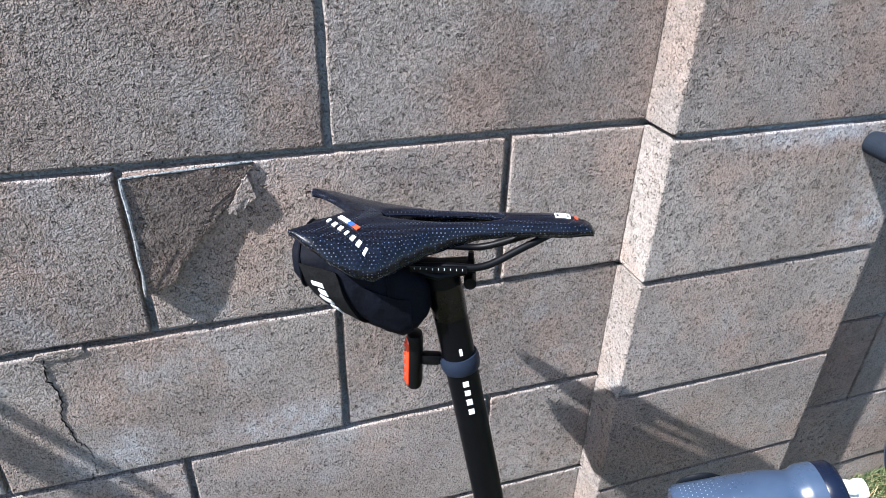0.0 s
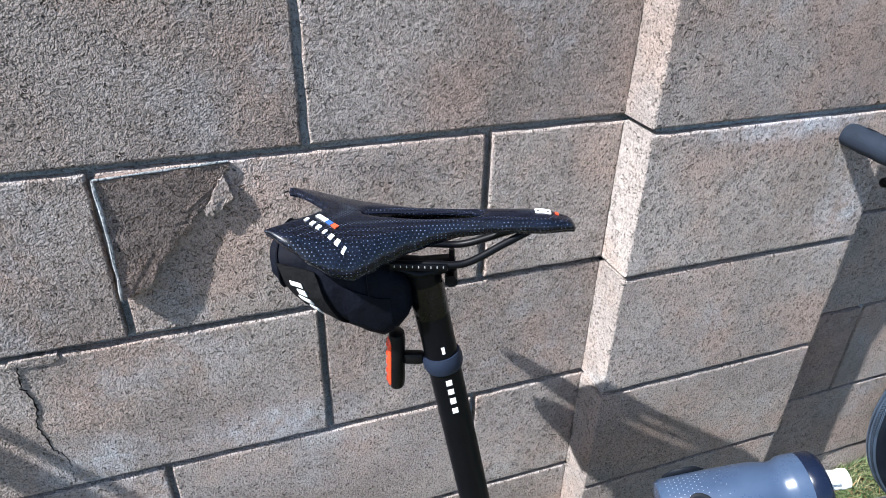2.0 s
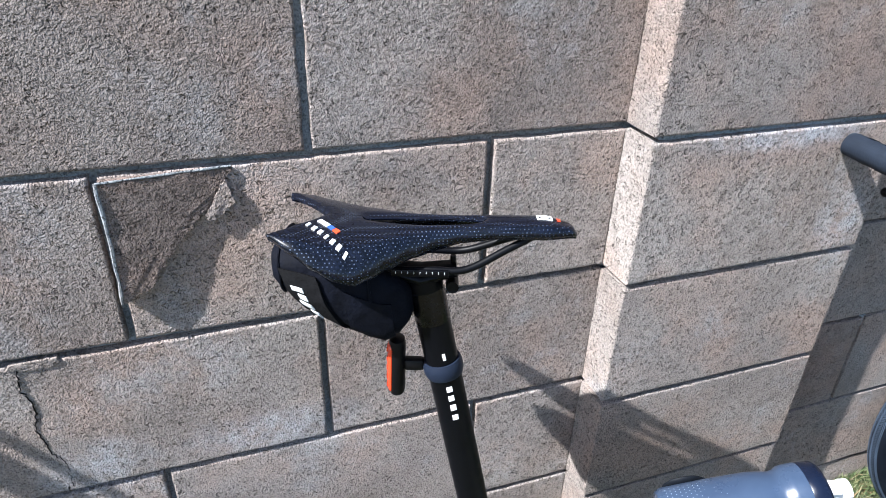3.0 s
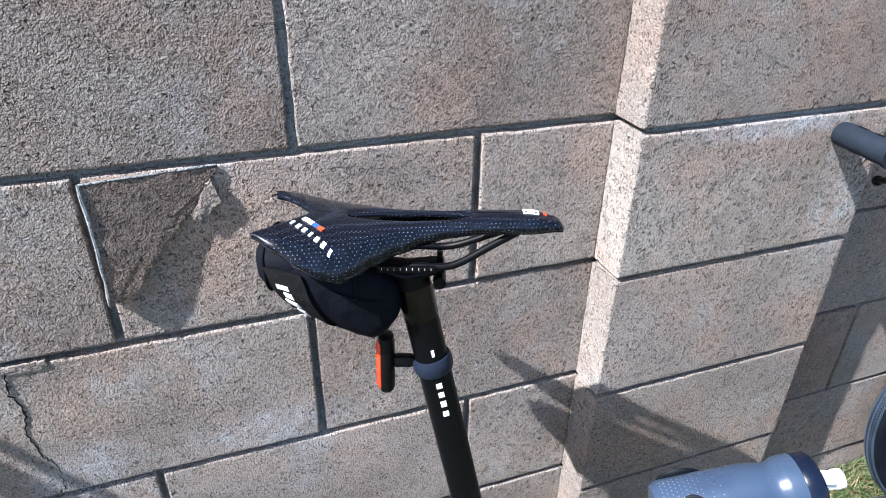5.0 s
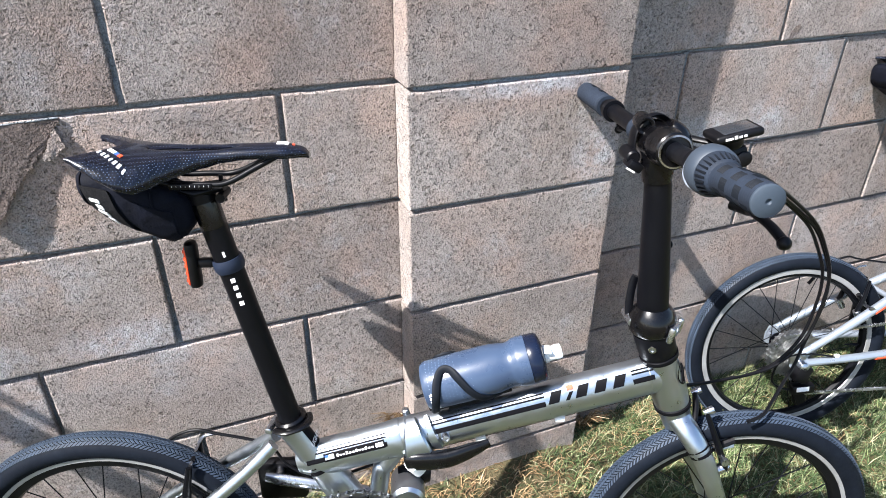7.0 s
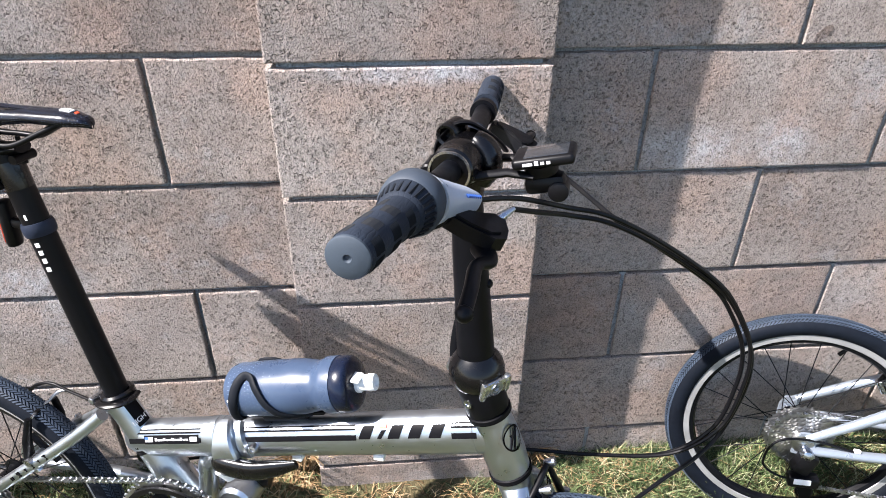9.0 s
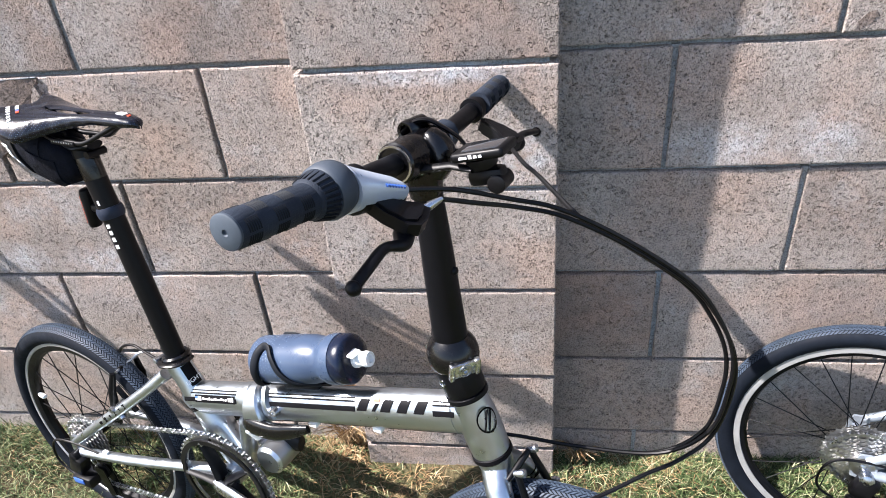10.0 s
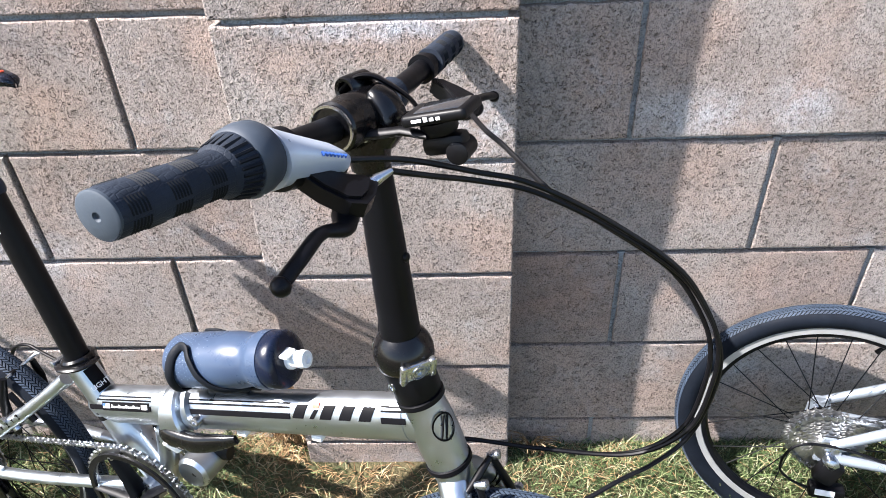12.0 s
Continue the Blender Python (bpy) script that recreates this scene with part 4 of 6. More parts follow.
    def around(q, grow, s_=0.0):
        """A point q degrees up from the near side of the tube at the hinge, s_ along it."""
        return hc + d * s_ + near * ((ry + grow) * math.cos(radians(q))) + up * ((rz + grow) * math.sin(radians(q)))
    knuckle = part("hinge", oval_tube(hc - d * 0.013, hc + d * 0.013, ry + 0.0012, rz + 0.0012, ends=((0, 0.94), (0.12, 1.0), (0.46, 1.0), (0.49, 0.955), (0.51, 0.955), (0.54, 1.0), (0.88, 1.0), (1, 0.94))), paint, bike, "silver folding hinge with a thin seam")
    rings = []
    for i in range(15):
        f = i / 14
        q = 84 - 122 * f
        half, mid_ = 0.0075 + 0.013 * min(1.0, f / 0.75), 0.010
        thick = 0.007 + 0.011 * min(1.0, f / 0.8) - (0.003 if i in (0, 14) else 0.0)
        rings.append([around(q, h, mid_ + w) for h, w in ((0.001, -half), (thick - 0.003, -half), (thick, -half + 0.003), (thick, half - 0.003), (thick - 0.003, half), (0.001, half))])
    part("hinge_clamp", Shape().grid(rings), paint, knuckle, "bright cast hinge clamp over the tube")
    rings = []
    for i in range(9):
        q = 74 - 96 * i / 8
        rings.append([around(q, 0.001, 0.031), around(q, 0.007, 0.031), around(q, 0.0075, 0.036 + 0.010 * i / 8), around(q, 0.001, 0.038 + 0.010 * i / 8)])
    part("latch", Shape().grid(rings), paint, knuckle)
    l0 = around(-26, 0.014, -0.008)
    tip_ = hc + d * 0.116 + near * 0.034 - up * 0.022
    lever = spline([l0 - d * 0.004, l0 + d * 0.014 + near * 0.004, l0.lerp(tip_, 0.45) + near * 0.006 - up * 0.006, l0.lerp(tip_, 0.8) + near * 0.003 - up * 0.003, tip_], 6)
    n_ = len(lever) - 1
    part("hinge_lever", Shape().tube(lever, [0.0105 + 0.0055 * math.sin(math.pi * min(1.0, 0.15 + i / n_ * 0.95)) - 0.004 * (i / n_) ** 3 for i in range(n_ + 1)], 18, flat=0.62, lift=(0, 0, 1), square=0.85), GLOSS, knuckle, "black folding lever")
    part("hinge_foot", Shape().tube([l0 - up * 0.004 + d * 0.004, l0 - up * 0.026 + d * 0.008 + Vector((0, 0.006, 0))], [0.013, 0.011], 14, square=0.7), CLEAR_WHITE, knuckle)
    part("bolt", Shape().lathe(around(4, 0.004, 0.055), (0.1, -1, 0.25), [(-0.006, 0.0068), (0.004, 0.0068), (0.007, 0.0052), (0.0072, 0.003), (0.005, 0.0025)], 14), STEEL, knuckle)
    part("hinge_pin", Shape().lathe(hc - up * (rz + 0.004) + Vector((0, 0.022, 0)), tuple(up), [(-0.012, 0.006), (0.066, 0.006), (0.068, 0.004)], 12), STEEL, knuckle)
    if accent is not ORANGE:
        part("drum", Shape().lathe((-0.318, -0.012, 0.257), (0, 1, 0), [(0.0, 0.012), (0.0005, 0.023), (0.006, 0.028), (0.056, 0.028), (0.060, 0.024)], 28), paint, bike, "round silver end cap below the hinge")
        # plain black lump at the dark place beside the drum
        part("rest_pad", Shape().tube([(-0.330, 0.036, 0.268), (-0.305, 0.036, 0.274), (-0.280, 0.036, 0.272)], [0.012, 0.015, 0.010], 14, flat=1.6), BLACK_PLASTIC, bike)
    # strut from hinge to bracket
    strut = spline([a1 + Vector((-0.012, 0, -0.026)), a1 + Vector((-0.030, 0, -0.055)), Vector((bx + 0.035, 0, bz + 0.11)), Vector((bx + 0.026, 0, bz + 0.05)), Vector((bx + 0.012, 0, bz + 0.008))], 6)
    part("strut", Shape().tube(strut, 0.0145, 18), paint, bike, "curved silver strut below the hinge")
    # head tube
    h0, h1 = Vector((*g["head_low"], 0)).xzy, Vector((*g["head_top"], 0)).xzy
    head = part("head_tube", Shape().tube([along(h0, h1, t) for t in (0, 0.06, 0.3, 0.62, 0.9, 1.0)], [0.0265, 0.0262, 0.0275, 0.0268, 0.0240, 0.0243], 32), paint, bike, "silver welded head tube")
    hd = (h1 - h0).normalized()
    part("weld", Shape().tube([b1 - d * 0.006, b1 - d * 0.001], [rz * 0.93, rz * 1.02], 28, flat=0.82, lift=(0, 0, 1)), paint, head)
    for t in (0.02, 0.965):
        part("race", Shape().lathe(along(h0, h1, t), hd, [(-0.004, 0.026), (-0.003, 0.0282), (0.003, 0.0282), (0.004, 0.026)], 32), PRINT if t < 0.5 else BLACK, head)
    # round emblem on the front of the head tube
    fw = hd.cross(Vector((0, 1, 0))).normalized()
    if fw.x < 0:
        fw = -fw
    ec = along(h0, h1, 0.62)
    def emblem(u, w):
        q = u / 0.0272
        return ec + hd * w + (fw * math.cos(q - 0.55) + Vector((0, 1, 0)) * math.sin(q - 0.55)) * 0.0279
    rings = [[emblem(0.0148 * f * math.cos(p), 0.0185 * f * math.sin(p)) for p in (2 * math.pi * j / 32 for j in range(32))] for f in (1.0, 0.86)]
    part("emblem_ring", Shape().grid(rings, closed=True, caps=False), PRINT, head)
    for w0, w1 in (((-0.008, -0.012), (0.004, 0.013)), ((-0.003, -0.014), (0.009, 0.011))):
        pts = [emblem(w0[0] + (w1[0] - w0[0]) * i / 5, w0[1] + (w1[1] - w0[1]) * i / 5) for i in range(6)]
        part("emblem_bar", Shape().tube(pts, 0.0012, 6), PRINT, head)
    # fork and front wheel
    fx, fz = g["front"]
    wheel = make_wheel(bike, fx, fz, g["radius"], g["track"])
    crown = h0 - hd * 0.004
    part("fork_crown", Shape().tube([crown, crown - hd * 0.016, crown - hd * 0.034], [0.0255, 0.0235, 0.022], 28), paint, bike, "silver fork crown")
    for side in (-1, 1):
        path = spline([crown - hd * 0.012 + Vector((0, side * 0.006, 0)), crown - hd * 0.034 + Vector((0.008, side * 0.030, 0)), crown - hd * 0.075 + Vector((0.016, side * 0.047, 0)), along(crown, (fx, 0, fz), 0.6) + Vector((0.006, side * 0.051, 0)), Vector((fx, side * 0.052, fz))], 7)
        n = len(path)
        blade = part("fork_blade", Shape().tube(path, [0.0195 - 0.0085 * (i / (n - 1)) ** 1.3 for i in range(n)], 20, flat=0.82, lift=(1, 0, 0)), paint, bike, "silver fork blade with black bands")
        for i0 in (11, 12):
            seg = [path[i0], along(path[i0], path[i0 + 1], 0.3 + 0.3 * (i0 == 12))]
            r = 0.0195 - 0.0085 * (i0 / (n - 1)) ** 1.3 + 0.0006
            part("band", Shape().tube(seg, r, 20, flat=0.84, lift=(1, 0, 0)), PRINT, blade)
    # front rim brake
    top = Vector((fx, 0, fz)) + (h0 - Vector((fx, 0, fz))).normalized() * (g["radius"] - 0.075)
    dd = (h0 - Vector((fx, 0, fz))).normalized()
    nn = Vector((dd.z, 0, -dd.x))
    for side in (-1, 1):
        base = top + nn * 0.036 + Vector((0, side * 0.034, 0))
        tip = base + dd * 0.11 + nn * 0.004 + Vector((0, -side * 0.010, 0))
        arm = part("brake_arm", Shape().tube([base, along(base, tip, 0.5) + Vector((0, side * 0.004, 0)), tip], [0.0085, 0.007, 0.005], 10, flat=0.7), BLACK, bike, "black rim-brake arm")
        part("boss", Shape().lathe(base - nn * 0.018, nn, [(-0.01, 0.008), (0.022, 0.008), (0.025, 0.005)], 12), STEEL, arm)
        part("tip_bolt", Shape().lathe(tip, nn, [(-0.004, 0.004), (0.006, 0.006), (0.011, 0.006), (0.012, 0.003)], 10), STEEL, arm)
        pad = base + dd * 0.03 + Vector((0, -side * 0.015, 0))
        part("brake_pad", Shape().tube([pad - nn * 0.03, pad + nn * 0.03], 0.0055, 8), BLACK_PLASTIC, arm)
        part("pad_bolt", Shape().lathe(pad, (0, side, 0), [(0, 0.004), (0.028, 0.004), (0.03, 0.0065), (0.036, 0.0065)], 10), STEEL, arm)
    tp = top + nn * 0.04 + dd * 0.11
    part("cable_boot", Shape().tube([tp + Vector((0, 0.02, 0)), tp + Vector((-0.006, -0.002, -0.008)), tp + Vector((-0.014, -0.022, -0.02))], [0.004, 0.005, 0.0035], 10), BLACK_PLASTIC, bike)
    noodle = spline([tp + Vector((-0.014, -0.024, -0.02)), tp + Vector((-0.018, -0.030, -0.042)), tp + Vector((0.0, -0.026, -0.066)), tp + Vector((0.038, -0.016, -0.079))], 7)
    part("brake_noodle", Shape().tube(noodle, 0.003, 10), STEEL, bike, "bent steel brake noodle")
    part("ferrule", Shape().tube([noodle[-3], noodle[-1] + Vector((0.024, 0.006, 0.0))], 0.0045, 10), CLEAR_WHITE, bike)
    # handle post
    h2, p1 = h1 + hd * 0.001, Vector((*g["post_head"], 0)).xzy
    p0 = h2 + hd * 0.044
    pd = (p1 - p0).normalized()
    base = part("stem_base", Shape().tube([h2, h2 + hd * 0.004, h2 + hd * 0.037, h2 + hd * 0.042], [0.0262, 0.0275, 0.0285, 0.027], 32), BLACK, bike, "black stem base with a folding latch")
    part("stem_collar", Shape().tube([p0 - pd * 0.003, p0 + pd * 0.001, p0 + pd * 0.009, p0 + pd * 0.017, p0 + pd * 0.025, p0 + pd * 0.033, p0 + pd * 0.039], [0.0292, 0.0325, 0.0340, 0.0338, 0.0318, 0.0275, 0.0224], 32), GLOSS, base)
    face = Matrix.Rotation(radians(-40), 3, "Z") @ Matrix.Rotation(radians(8), 3, "Y")
    lc = p0 + pd * 0.014 + face @ Vector((0.0345, 0, 0))
    part("latch_plate", Shape().box(lc, (0.006, 0.036, 0.022), face, 0.0025), POLISHED, base, "bright metal latch plate")
    for sy in (-1, 1):
        part("claw", Shape().box(lc + face @ Vector((0.0005, sy * 0.017, 0.0)), (0.0085, 0.008, 0.026), face, 0.003), POLISHED, base)
    part("latch_bolt", Shape().lathe(lc + face @ Vector((0.0028, 0, 0)), tuple(face @ Vector((1, 0, 0))), [(0, 0.0092), (0.0016, 0.0092), (0.0018, 0.0078), (0.0006, 0.0074), (0.0006, 0.0056), (0.002, 0.0054), (0.002, 0.003), (-0.001, 0.0028)], 20), STEEL, base)
    hinge_b = p0 + pd * 0.013 + Vector((-0.030, 0.012, 0))
    part("pivot", Shape().lathe(hinge_b + Vector((0, -0.018, 0)), (0, 1, 0), [(0, 0.004), (0.001, 0.0065), (0.035, 0.0065), (0.036, 0.004)], 14), STEEL, base)
    part("latch_lever", Shape().tube(spline([hinge_b, hinge_b + pd * 0.02 + Vector((0.001, 0.004, 0)), hinge_b + pd * 0.05 + Vector((0.007, 0.008, 0)), hinge_b + pd * 0.062 + Vector((0.012, 0.008, 0))], 5), 0.0034, 10, flat=1.8, lift=(0, 1, 0)), BLACK, base)
    part("screw", Shape().lathe(h2 + hd * 0.022 + Vector((-0.012, -0.0245, 0)), (-0.4, -0.9, 0), [(-0.004, 0.0055), (0.003, 0.0055), (0.0032, 0.003), (0.0015, 0.0028)], 12), STEEL, base)
    post = part("handle_post", Shape().tube([along(p0, p1, t) for t in (0.10, 0.2, 0.6, 0.9, 0.97)], [0.0222, 0.0218, 0.0195, 0.0172, 0.0172], 32), BLACK, bike, "black tapered handlebar post")
    part("bump", Shape().lathe(along(p0, p1, 0.52) + Vector((0.018, 0, 0)), (1, 0, 0), [(0, 0.006), (0.004, 0.005), (0.006, 0.002)], 10), BLACK, post)
    return p1


def handlebar(bike, c, full=True):
    """Bar, clamp, grips, shifter, levers round the bar's middle c."""
    def bar_at(y):
        f = min(1.0, abs(y) / 0.284)
        return c + Vector((-0.0165 * f ** 1.3 - 0.015 * y, y, 0.0175 * f ** 1.2 - 0.044 * y))
    ys_ = [-0.284 + 0.568 * i / 40 for i in range(41)]
    bar = part("handlebar", Shape().tube([bar_at(y) for y in ys_], [0.0112 + 0.0015 * max(0.0, 1 - abs(y) / 0.07) for y in ys_], 20), BLACK, bike, "black handlebar")
    # clamp
    clamp = part("bar_clamp", Shape().tube([bar_at(y) for y in (-0.056, -0.054, -0.030, -0.026, -0.012, 0.012, 0.026, 0.028)], [0.0205, 0.0225, 0.0225, 0.0245, 0.0240, 0.0240, 0.0245, 0.0225], 28), GLOSS, bike, "black hinged bar clamp with a quick-release lever")
    part("clamp_ring", Shape().lathe(bar_at(-0.0575), (0, 1, 0), [(-0.0010, 0.0186), (-0.0010, 0.0206), (0.0008, 0.0208), (0.0008, 0.0186)], 32, False, True), POLISHED, clamp, "thin bright ring")
    part("clamp_bolt", Shape().lathe(c + Vector((0.014, -0.026, -0.010)), (0.3, -1, 0), [(0, 0.0035), (0.006, 0.0035), (0.007, 0.002)], 12), STEEL, clamp)
    part("clamp_jaw", Shape().tube(spline([c + Vector((0.020, 0, -0.020)), c + Vector((0.028, 0, -0.004)), c + Vector((0.024, 0, 0.012)), c + Vector((0.010, 0, 0.024))], 4), [0.012, 0.012, 0.0125, 0.013, 0.013, 0.013, 0.0125, 0.012, 0.0115, 0.011, 0.010, 0.009, 0.007], 16, flat=1.5, lift=(1, 0, 0)), GLOSS, clamp)
    part("clamp_neck", Shape().tube([c + Vector((0.004, 0, -0.05)), c + Vector((0.002, 0, -0.024)), c + Vector((0, 0, -0.01))], [0.0190, 0.0225, 0.022], 24), GLOSS, clamp)
    lev = spline([c + Vector((-0.030, 0.012, -0.012)), c + Vector((-0.029, 0.014, 0.010)), c + Vector((-0.018, 0.017, 0.026)), c + Vector((-0.002, 0.021, 0.031)), c + Vector((0.014, 0.027, 0.023)), c + Vector((0.030, 0.034, 0.010)), c + Vector((0.038, 0.036, 0.000))], 6)
    part("clamp_lever", Shape().tube(lev, [0.0130 - 0.0045 * i / (len(lev) - 1) for i in range(len(lev))], 14, flat=0.26, lift=(0, 1, 0)), BLACK, clamp, "black quick-release lever")
    part("clamp_cam", Shape().lathe(c + Vector((-0.019, 0.002, 0.021)), (0.15, 1, 0), [(0.012, 0.0065), (0, 0.0075), (-0.001, 0.0105), (0.001, 0.0118), (0.032, 0.0118), (0.034, 0.006)], 22), GLOSS, clamp)
    part("clamp_nut", Shape().lathe(c + Vector((-0.034, -0.012, -0.016)), (0, 1, 0), [(0, 0.007), (0.002, 0.009), (0.034, 0.009), (0.036, 0.007)], 16), BLACK, clamp)
    part("clamp_badge", Shape().box(c + Vector((-0.032, -0.006, -0.026)), (0.020, 0.026, 0.012), Matrix.Rotation(radians(30), 3, "Y"), 0.003), BLACK, clamp)
    part("white_mark", Shape().box(c + Vector((-0.0385, -0.0185, -0.030)), (0.012, 0.002, 0.002), Matrix.Rotation(radians(30), 3, "Y")), WHITE, clamp)
    # grips with a plaited relief
    for side, y0, y1 in ((-1, -0.284, -0.192), (1, 0.291, 0.192)):
        n = 24
        stations = [y0 + (y1 - y0) * i / n for i in range(n + 1)]
        grip = part("grip", Shape().tube([bar_at(y) for y in stations], [0.0150] + [0.0158] * (n - 3) + [0.0162, 0.0168, 0.0162], 28), GRIP, bar, "slate rubber grip with a plaited pattern")
        part("grip_end", Shape().lathe(bar_at(y0), (0, side, 0), [(-0.001, 0.0155), (0.001, 0.0155), (0.002, 0.0140), (0.0022, 0.003), (0.0005, 0.002)], 24), GRIP_END, grip, "worn pale grip end")
        rib = Shape()
        for lane in range(7):
            q0 = 2 * math.pi * lane / 7
            if side > 0 and math.cos(q0 + 0.36) < 0.1:
                continue
            for cell in range(5):
                if (cell + lane) % 2:
                    continue
                for rr in range(6):
                    yy = y0 + (y1 - y0) * (0.08 + 0.165 * (cell + rr / 6.5))
                    rings = []
                    for kk in range(4):
                        q = q0 + kk / 3 * 0.72
                        ctr = bar_at(yy)
                        dirv = Vector((math.cos(q), 0, math.sin(q)))
                        rings.append([ctr + dirv * 0.0156 + Vector((0, -0.0008, 0)), ctr + dirv * 0.0167, ctr + dirv * 0.0156 + Vector((0, 0.0008, 0))])
                    rib.grid(rings, closed=False, caps=False)
        part("grip_ribs", rib, GRIP_DARK, grip, "", 0)["kind"] = "stuff"
    # right brake lever
    def brake(side):
        y = -0.128 if side < 0 else 0.168
        p = bar_at(y)
        body = part("brake_lever", Shape().tube([p + Vector((0, -0.006 * side, 0)), p + Vector((0, 0.006 * side, 0))], 0.0165, 20), BLACK, bar, "black alloy brake lever")
        plate = [(0.010, -0.007), (0.006, 0.0), (0.010, 0.009), (0.026, 0.012), (0.044, 0.024), (0.055, 0.034), (0.062, 0.032), (0.068, 0.015), (0.069, 0.000), (0.060, -0.009), (0.036, -0.011)]
        for name, thick, off in (("bracket", 0.013, 0.0), ("bracket_cap", 0.018, 0.0)):
            scale = 1.0 if name == "bracket" else 0.80
            pts = [(0.036 + (a_ - 0.036) * scale, 0.006 + (b_ - 0.006) * scale) for a_, b_ in plate]
            part(name, Shape().plate(pts, (0.36, 0, 0.93), thick, p + Vector((0.004, 0, -0.014)), (0.93, 0, -0.36), (0, -side, 0)), BLACK, body)
        tip = bar_at(-0.227 if side < 0 else 0.286) + Vector((0.060, 0, -0.062))
        bl = spline([p + Vector((0.050, -side * 0.002, -0.046)), p + Vector((0.058, side * 0.018, -0.047)), p + Vector((0.052, side * 0.038, -0.042)), along(p + Vector((0.052, side * 0.038, -0.042)), tip, 0.5) + Vector((0.001, 0, 0.002)), tip], 6)
        n = len(bl)
        part("blade", Shape().tube(bl, [0.0085 - 0.004 * min(1, i / (n * 0.45)) for i in range(n)], 12, flat=1.35, lift=(0, 0, 1)), BLACK, body)
        ball = Shape().lathe(tip - Vector((0, side * 0.004, 0)), (0, side, 0), [(-0.006, 0.003), (-0.004, 0.006), (0, 0.0075), (0.004, 0.006), (0.007, 0.002)], 12)
        part("ball_end", ball, BLACK, body)
        adj = p + Vector((0.055, -side * 0.031, -0.033))
        part("adjuster", Shape().tube([adj, adj + Vector((0.005, -side * 0.006, 0.003)), adj + Vector((0.014, -side * 0.016, 0.008))], [0.0050, 0.0046, 0.0024], 12), STEEL, body, "silver barrel adjuster")
        return adj + Vector((0.013, -side * 0.015, 0.0075))
    if not full:
        return None
    start_r = brake(-1)
    start_l = brake(1)
    # twist shifter
    ax = Vector((0, 1, 0))
    shifter = part("twist_shifter", Shape().lathe(bar_at(-0.1755), ax, [(-0.0005, 0.018), (0.0, 0.0238), (0.003, 0.0262), (0.014, 0.0268), (0.022, 0.0255), (0.028, 0.0220), (0.031, 0.017)], 36), SLATE, bar, "grey twist shifter with a silver pod")
    ribs = Shape().lathe(bar_at(-0.193), ax, [(-0.003, 0.0165), (0.0, 0.0190), (0.008, 0.0206), (0.0165, 0.0222), (0.018, 0.0222)], 36)
    twist = part("twist_ring", ribs, GRIP, shifter, "ribbed black twist ring")
    for i in range(26):
        q = 2 * math.pi * i / 26
        dv = Vector((math.cos(q), 0, math.sin(q)))
        part("rib", Shape().tube([bar_at(-0.192) + dv * 0.0190, bar_at(-0.185) + dv * 0.0208, bar_at(-0.177) + dv * 0.0226], 0.0014, 5), GRIP_DARK, twist)
    mouth, nose = bar_at(-0.151), bar_at(-0.098) + Vector((0.030, 0, -0.010))
    reach = (nose - mouth).normalized()
    fore = Vector((0.94, 0, -0.34))
    rise = Vector((0.34, 0, 0.94))

    def cone(f):
        """Centre and half sizes of the pod a share f of the way to its nose."""
        tall = 0.0262 + (0.0092 - 0.0262) * f ** 0.8
        return mouth.lerp(nose, f), 0.0262 + (0.0125 - 0.0262) * f ** 0.85, tall

    rings, low = [], []
    for i in range(15):
        f = i / 14
        ctr, wide, tall = cone(f)
        sq = 1.0 - 0.42 * f
        wide, tall = (wide * 0.86, tall * 0.82) if i == 14 else (wide, tall)
        rings.append([ctr + fore * (wide * boxy(math.cos(q), sq)) + rise * (tall * boxy(math.sin(q), sq)) for q in (2 * math.pi * j / 36 for j in range(36))])
        if i % 2 == 0 and i > 1:
            low.append([ctr + fore * (wide * 0.96 * boxy(math.cos(q), sq)) - rise * (0.0075 - 0.002 * f) + rise * (tall * 0.9 * boxy(math.sin(q), sq)) for q in (2 * math.pi * j / 24 for j in range(24))])
    part("silver_pod", Shape().grid(rings), POD, shifter, "brushed silver gear pod")
    part("pod_underside", Shape().grid(low), BLACK_PLASTIC, shifter)
    for i in range(7):
        ctr, wide, tall = cone(0.52 + 0.060 * i)
        q = radians(38)
        c_ = ctr + fore * (wide * boxy(math.cos(q), 0.7)) + rise * (tall * boxy(math.sin(q), 0.7))
        part("logo_bar", Shape().box(c_, (0.0030, 0.0018, 0.0026), Matrix.Rotation(radians(20), 3, "Y")), BLUE, shifter)
    # rubber ring on the far side
    part("rubber_ring", Shape().lathe(bar_at(0.062), ax, [(-0.008, 0.0135), (-0.008, 0.017), (0.008, 0.0175), (0.008, 0.0135)], 24, False, True), GRIP, bar)
    return start_r, start_l, nose - reach * 0.004 - rise * 0.003


